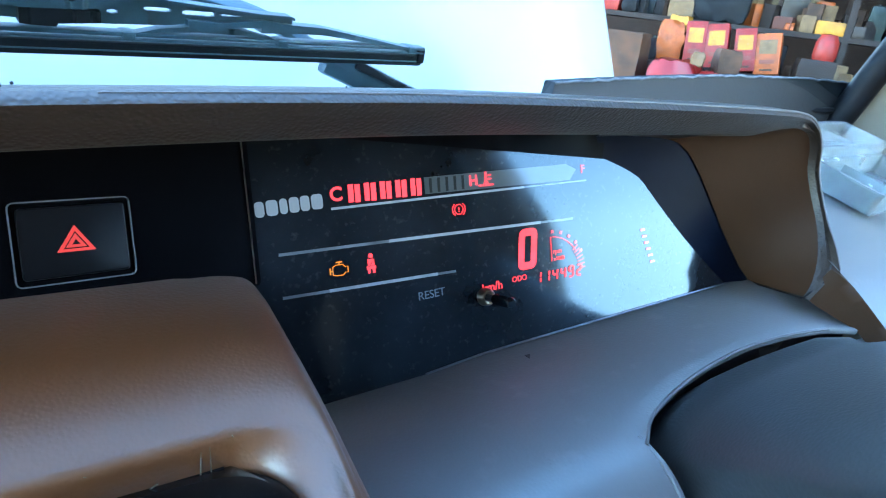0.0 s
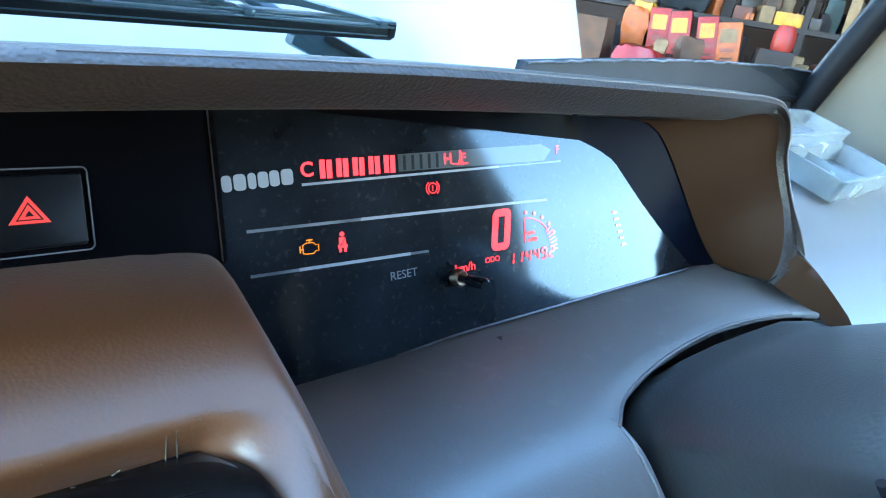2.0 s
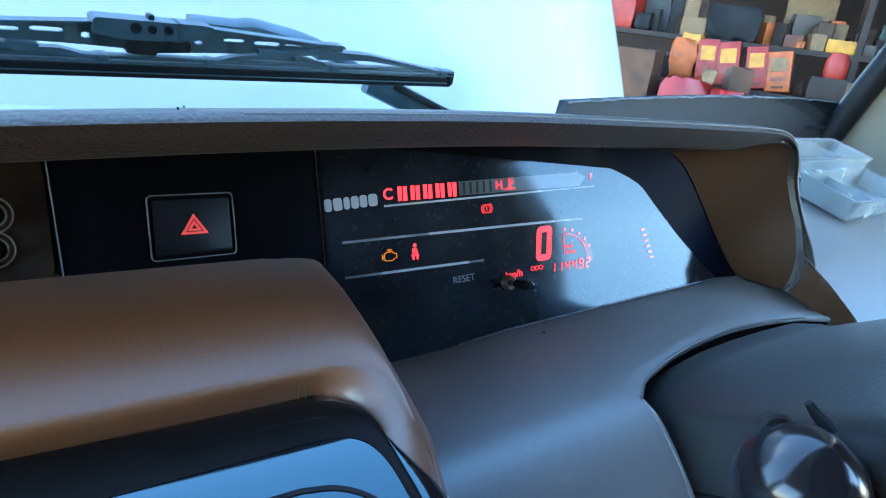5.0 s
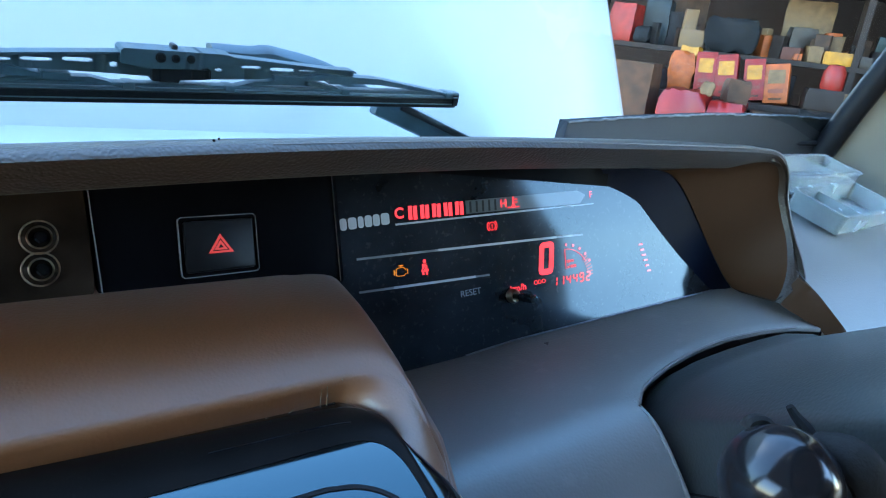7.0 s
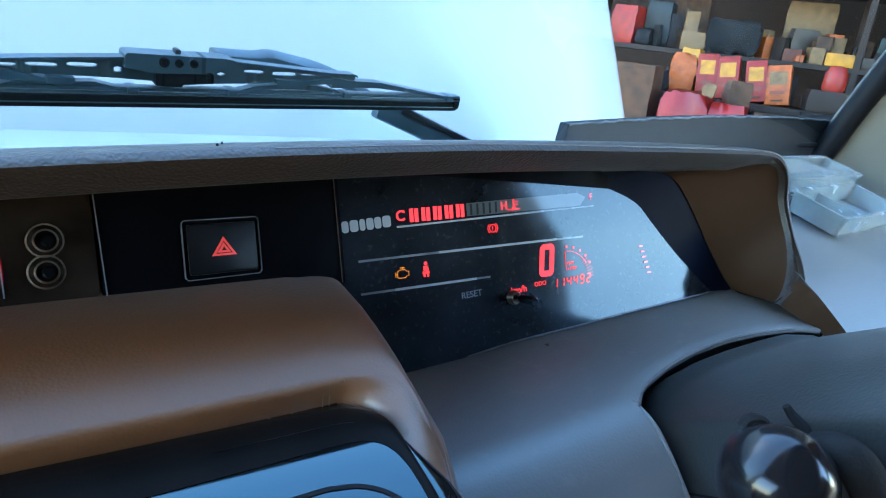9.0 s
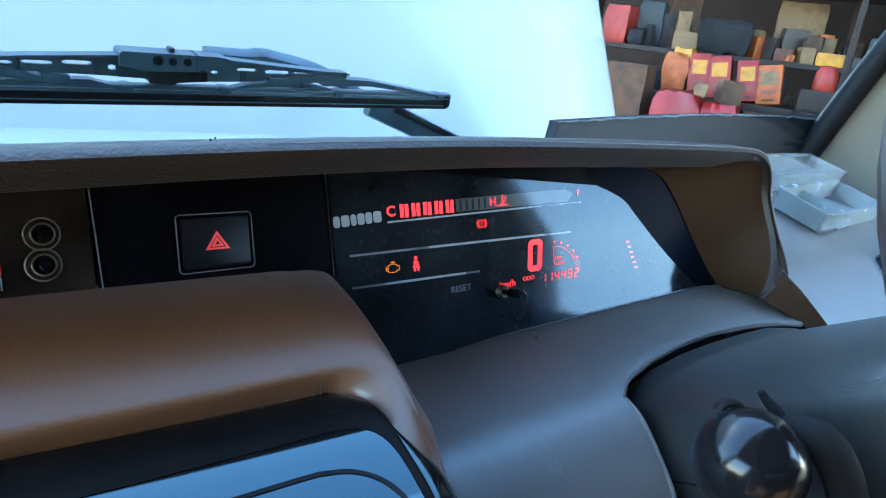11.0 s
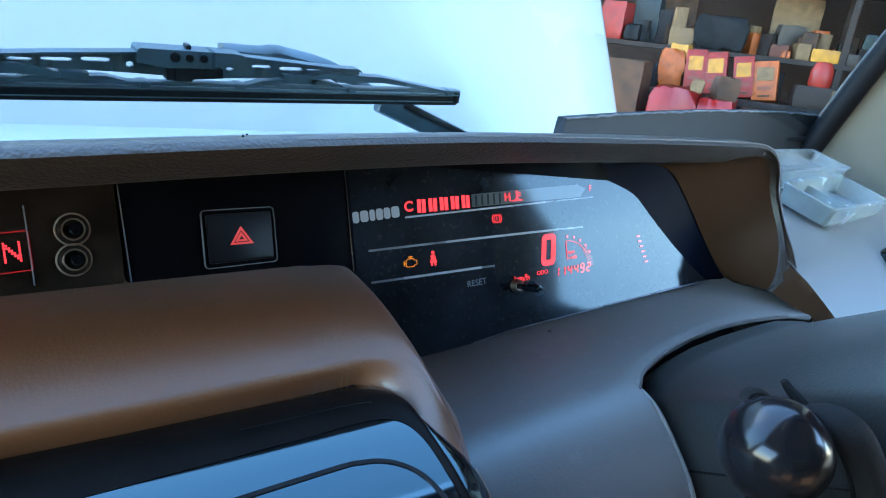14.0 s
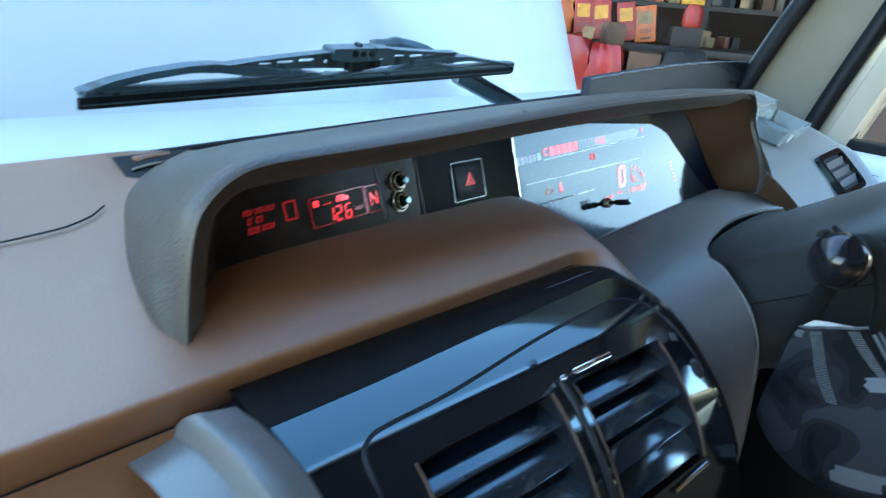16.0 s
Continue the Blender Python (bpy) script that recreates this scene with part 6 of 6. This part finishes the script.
def build_column():
    c = thing("steering_column", "dark grey-brown plastic steering column cover", "steering column")
    o = Vector((0.260, 0.186, 1.237))
    lat = Vector((1, 0, 0.06)).normalized()
    nrm = AX.cross(lat).normalized()
    if nrm.z < 0:
        nrm = -nrm
    ln = 0.150

    def P(s, u, h):
        return o + AX * s + lat * u + nrm * h
    # upper half: left flank, soft ridge, gently domed top
    rows = []
    for s in [-0.05, -0.030, -0.021, -0.018, -0.014, -0.010, -0.006, -0.002] + list(np.linspace(0.004, ln, 12)):
        flare = 0.0052 * min(1.0, max(0.0, -s / 0.018)) ** 1.6 - 0.30 * max(0.0, -s - 0.019)      # the cover's far end lips up towards the dash
        rows.append([P(s, u - 0.002 * max(0.0, min(1.0, -s / 0.018)) * (u < 0.004), h + flare * (1.0 if u > 0.004 else 0.3)) for u, h in SHROUD])
    rows.append([p + AX * 0.004 + (P(ln, 0.1, -0.03) - p) * 0.04 for p in rows[-1]])
    rows.append([p + (P(ln + 0.004, 0.1, -0.03) - p) * 0.9 for p in rows[-1]])
    part("upper_shroud", grid(rows), M_COLUMN, c, "", 35)
    rows = []
    for s in np.linspace(-0.05, ln, 10):
        rows.append([P(s, -0.0042, -0.0372), P(s, -0.003, -0.060), P(s, 0.004, -0.085), P(s, 0.03, -0.105), P(s, 0.10, -0.115), P(s, 0.17, -0.105), P(s, 0.20, -0.07), P(s, 0.2052, -0.0372)])
    rows.append([p + (P(ln, 0.1, -0.05) - p) * 0.9 for p in rows[-1]])
    part("lower_shroud", grid(rows), M_COLUMN, c, "", 40)
    part("joint", tube([P(s, -0.0045, -0.0366) for s in np.linspace(-0.05, ln, 5)], 0.0007, 6, 2), M_RUBBER, c, "dark joint line")
    part("inner_column", tube([P(-0.12, 0.1, -0.05), P(0.0, 0.1, -0.05)], 0.05, 16, 1), M_SATIN, c)
    # stalk with a bulbous end
    tip = Vector((0.1745, 0.0775, 1.2985))
    root = Vector((0.235, 0.095, 1.262))
    d = (root - tip).normalized()
    m = Matrix.Translation(tip) @ d.to_track_quat("Z", "Y").to_matrix().to_4x4()
    prof = [(0, -0.0205), (0.008, -0.019), (0.0145, -0.0145), (0.019, -0.0075), (0.0205, 0.0), (0.0200, 0.008), (0.0180, 0.018), (0.0165, 0.026), (0.0130, 0.034), (0.0085, 0.040), (0.007, 0.080), (0, 0.080)]
    st = part("stalk", lathe([(r * 0.91, h * (0.91 if h < 0.03 else 1.0)) for r, h in prof], m, 32), M_STALK, c, "glossy black stalk with a ball end")
    part("stalk_ring", lathe([(0.0142, 0.0), (0.0158, 0.002), (0.0158, 0.006), (0.0142, 0.008)], m @ pose(0, 0, 0.015), 28), M_STALK, st)
    part("tape_scrap", tube([(0.1990, 0.0830, 1.3045), (0.1984, 0.0855, 1.3080), (0.1972, 0.0895, 1.3108), (0.1960, 0.0920, 1.3135)], 0.0046, 8, 4, 0.0022, 0.6), M_STRAP, st, "torn end of black tape")
    part("tape_scrap", tube([(0.1738, 0.0925, 1.3100), (0.1752, 0.0922, 1.3125), (0.1785, 0.0905, 1.3130), (0.1810, 0.0885, 1.3110)], 0.0036, 8, 4, 0.0026, 0.6), M_STRAP, st, "torn end of black tape")


build_column()


def build_wheel():
    w = thing("steering_wheel", "dark grey moulded steering wheel with a thick rim", "steering wheel")
    n = Vector((-0.23, -0.80, 1.06)).normalized()
    m = Matrix.Translation((0.259, -0.087, 1.349)) @ n.to_track_quat("Z", "Y").to_matrix().to_4x4()
    R = 0.185
    bm = bmesh.new()
    rings = []
    for i in range(64):
        a = 2 * math.pi * i / 64
        c = Vector((R * math.cos(a), R * math.sin(a), 0))
        rings.append([bm.verts.new(m @ (c + Vector((math.cos(a), math.sin(a), 0)) * 0.0135 * math.cos(b) + Vector((0, 0, 0.016 * math.sin(b))))) for b in (2 * math.pi * k / 14 for k in range(14))])
    for i in range(64):
        for k in range(14):
            bm.faces.new((rings[i][k], rings[i][(k + 1) % 14], rings[(i + 1) % 64][(k + 1) % 14], rings[(i + 1) % 64][k]))
    part("rim", bm, M_SATIN, w, "", 80)
    part("hub", lathe([(0, -0.03), (0.05, -0.03), (0.06, 0.0), (0.05, 0.018), (0, 0.024)], m @ pose(0, 0, -0.03), 28), M_RUBBER, w)
    for a in (215, 325, 270):
        part("spoke", beam(m @ Vector((0.05 * math.cos(radians(a)), 0.05 * math.sin(radians(a)), -0.03)), m @ Vector((0.178 * math.cos(radians(a)), 0.178 * math.sin(radians(a)), -0.002)), 0.03, 0.012, 0.004, n), M_RUBBER, w)


build_wheel()


# ---- loose things ----
def build_bag():
    b = thing("carrier_bag", "grey camouflage-print carrier bag hanging from the stalk", "bag")
    left = spline([(0.2165, 0.1020, 1.2280), (0.2165, 0.1060, 1.2000), (0.2165, 0.1115, 1.1650), (0.2160, 0.1120, 1.1450), (0.2150, 0.1030, 1.1330)], 5)
    right = spline([(0.2120, 0.0570, 1.2470), (0.2080, 0.0370, 1.2265), (0.2020, 0.0150, 1.2040), (0.2000, 0.0000, 1.1750), (0.2020, 0.0060, 1.1330)], 5)
    m, n = len(left) - 1, 18

    def face(f, g, side):
        """f down, g across from the far edge to the near one; side -1 is towards the cabin."""
        i = min(int(f * m), m - 1)
        k = f * m - i
        p = left[i].lerp(left[i + 1], k).lerp(right[i].lerp(right[i + 1], k), g)
        full = math.sin(math.pi * g) ** 0.7 if 0 < g < 1 else 0.0
        p.x += side * full * (0.003 + 0.013 * math.sin(math.pi * min(0.95, f * 0.75 + 0.05))) * (1.0 if side < 0 else 0.35)
        p.z -= 0.010 * full * max(0.0, f - 0.75) / 0.25
        return p + noise.noise_vector(Vector((f * 5, g * 4, side))) * 0.0022 * full
    fs, gs = [i / 20 for i in range(21)], [i / n for i in range(n + 1)]
    rows = [[face(f, g, -1) for g in gs] + [face(f, g, 1) for g in reversed(gs)] + [face(f, 0, -1)] for f in fs]
    rows.append([p.lerp(Vector((0.208, 0.055, 1.126)), 0.9) for p in rows[-1]])
    bm = grid(rows)
    bmesh.ops.remove_doubles(bm, verts=bm.verts, dist=1e-5)
    part("bag_body", bm, M_CAMO, b, "", 70)
    part("hem", tube([face(0, g, -1) + Vector((-0.0006, 0, 0.0006)) for g in gs], 0.0011, 6, 1), M_PALEPRINT, b, "white folded hem")
    part("hem_fold", grid([[face(0, g, -1) + Vector((-0.001, 0, 0.0005)) for g in (0.12, 0.45, 0.85)], [face(0, g, -1) + Vector((0.0, 0.001, h)) for g, h in ((0.14, 0.0062), (0.47, 0.0045), (0.85, 0.0012))]], 0.0006, (0.5, 0.3, 0)), M_COWL, b, "white turned-out hem")
    for d, r in ((0.0, 0.0014), (0.0045, 0.0012)):
        part("side_fold", tube([face(f, 1, -1) + Vector((0.002 + d, -d * 0.4, d * 0.4)) for f in fs[1:]], r, 6, 1), M_PALEPRINT, b, "pale folded edge")
    for pts in (((0.192, 0.082, 1.2852), (0.206, 0.09, 1.257), (0.222, 0.1003, 1.2215), (0.226, 0.1041, 1.1717)),
                ((0.196, 0.0706, 1.3078), (0.204, 0.0609, 1.2957), (0.21, 0.0539, 1.2729), (0.222, 0.0539, 1.2491))):
        part("handle", tube([(0.198, 0.090, 1.294)] + list(pts), 0.0072, 10, 6, None, 0.8), M_STRAP, b, "black braided handle")
    off = Vector((-0.0008, 0, 0))
    for f0, g0, f1, g1, k, wd in ((0.03, 0.26, 0.46, 0.52, 30, 0.15), (0.02, 0.76, 0.30, 0.90, 22, 0.13)):
        for j in range(k):
            h = j / (k - 1)
            f, g = f0 + (f1 - f0) * h, g0 + (g1 - g0) * h
            part("hatch_line", beam(face(f, g, -1) + off, face(f + 0.004, g + wd * (1 - 0.5 * h), -1) + off, 0.0007, 0.0005, 0, (1, 0, 0)), M_PALEPRINT, b)
    # printed patches, too blurred to read
    for f0, g0, fh, gw in ((0.30, 0.80, 0.08, 0.14), (0.84, 0.58, 0.09, 0.30), (0.02, 0.03, 0.05, 0.14)):
        part("print_patch", grid([[face(f0 + fh * i / 4, g0 + gw * j / 6 + 0.02 * math.sin(i * 2.1), -1) + off for j in range(7)] for i in range(5)]), M_PALEPRINT, b, "pale worn print")


build_bag()


def build_boxes():
    def tray(m, L, W, H, mt, lab, floor=True):
        t = thing("plastic_box", lab, "plastic box", "boxes on the dash")
        outer = rounded(L, W, 0.004)
        bm = bmesh.new()
        n = len(outer)
        inn = rounded(L - 0.004, W - 0.004, 0.003)
        a = [bm.verts.new((x * 0.96, y * 0.96, 0)) for x, y in outer]
        b = [bm.verts.new((x, y, H)) for x, y in outer]
        c = [bm.verts.new((x, y, H)) for x, y in inn]
        d = [bm.verts.new((x * 0.96, y * 0.96, 0.002)) for x, y in inn]
        for k in range(n):
            j = (k + 1) % n
            bm.faces.new((a[k], a[j], b[j], b[k]))
            bm.faces.new((b[k], b[j], c[j], c[k]))
            bm.faces.new((c[k], c[j], d[j], d[k]))
        bm.faces.new(a[::-1])
        bm.faces.new(d)
        bmesh.ops.transform(bm, matrix=m, verts=bm.verts)
        part("tray", bm, mt, t)
        part("rim", ring(L + 0.003, W + 0.003, 0.005, 0.003, 0.0016, m @ pose(0, 0, H - 0.0005)), mt, t)
        return t
    m1 = pose(0.590, 0.294, 1.3090, 15, 0, 8)
    t = tray(m1, 0.128, 0.048, 0.017, M_MILKY, "open milky plastic box lying on the dash end")
    part("divider", box(0.001, 0.043, 0.011, m1 @ pose(-0.015, 0, 0.0025)), M_MILKY, t)
    m2 = pose(0.606, 0.346, 1.3265, 14, 0, 5)
    tray(m2, 0.130, 0.042, 0.018, M_CLEAR, "clear plastic box behind the other on the dash")


build_boxes()


def build_strip():
    rows_a = []
    for x in np.linspace(0.378, 0.752, 14):
        f = (x - 0.378) / 0.374
        zt = 1.3610 + 0.020 * math.sin(min(1, f * 1.15) * math.pi / 2) + 0.0
        lift = min(1.0, (x - 0.378) / 0.016)
        rows_a.append([Vector((x - 0.012, 0.425, 1.330)), Vector((x - 0.006 * (1 - lift), 0.428 - 0.012 * f, 1.345)), Vector((x, 0.432 - 0.016 * f, zt))])
    s = thing("foam_strip", "dark grey foam strip standing along the windshield base", "foam strip")
    part("sheet", grid(rows_a, 0.012, (0, 1, 0)), M_FOAM, s)
    rnd = random.Random(3)
    top = spline([r[-1] for r in rows_a], 5)
    part("frayed_edge", tube([p + Vector((0, -0.0006, rnd.uniform(-0.0008, 0.0008))) for p in top], 0.0011, 5, 1), M_FRAY, s, "pale frayed upper edge")


build_strip()
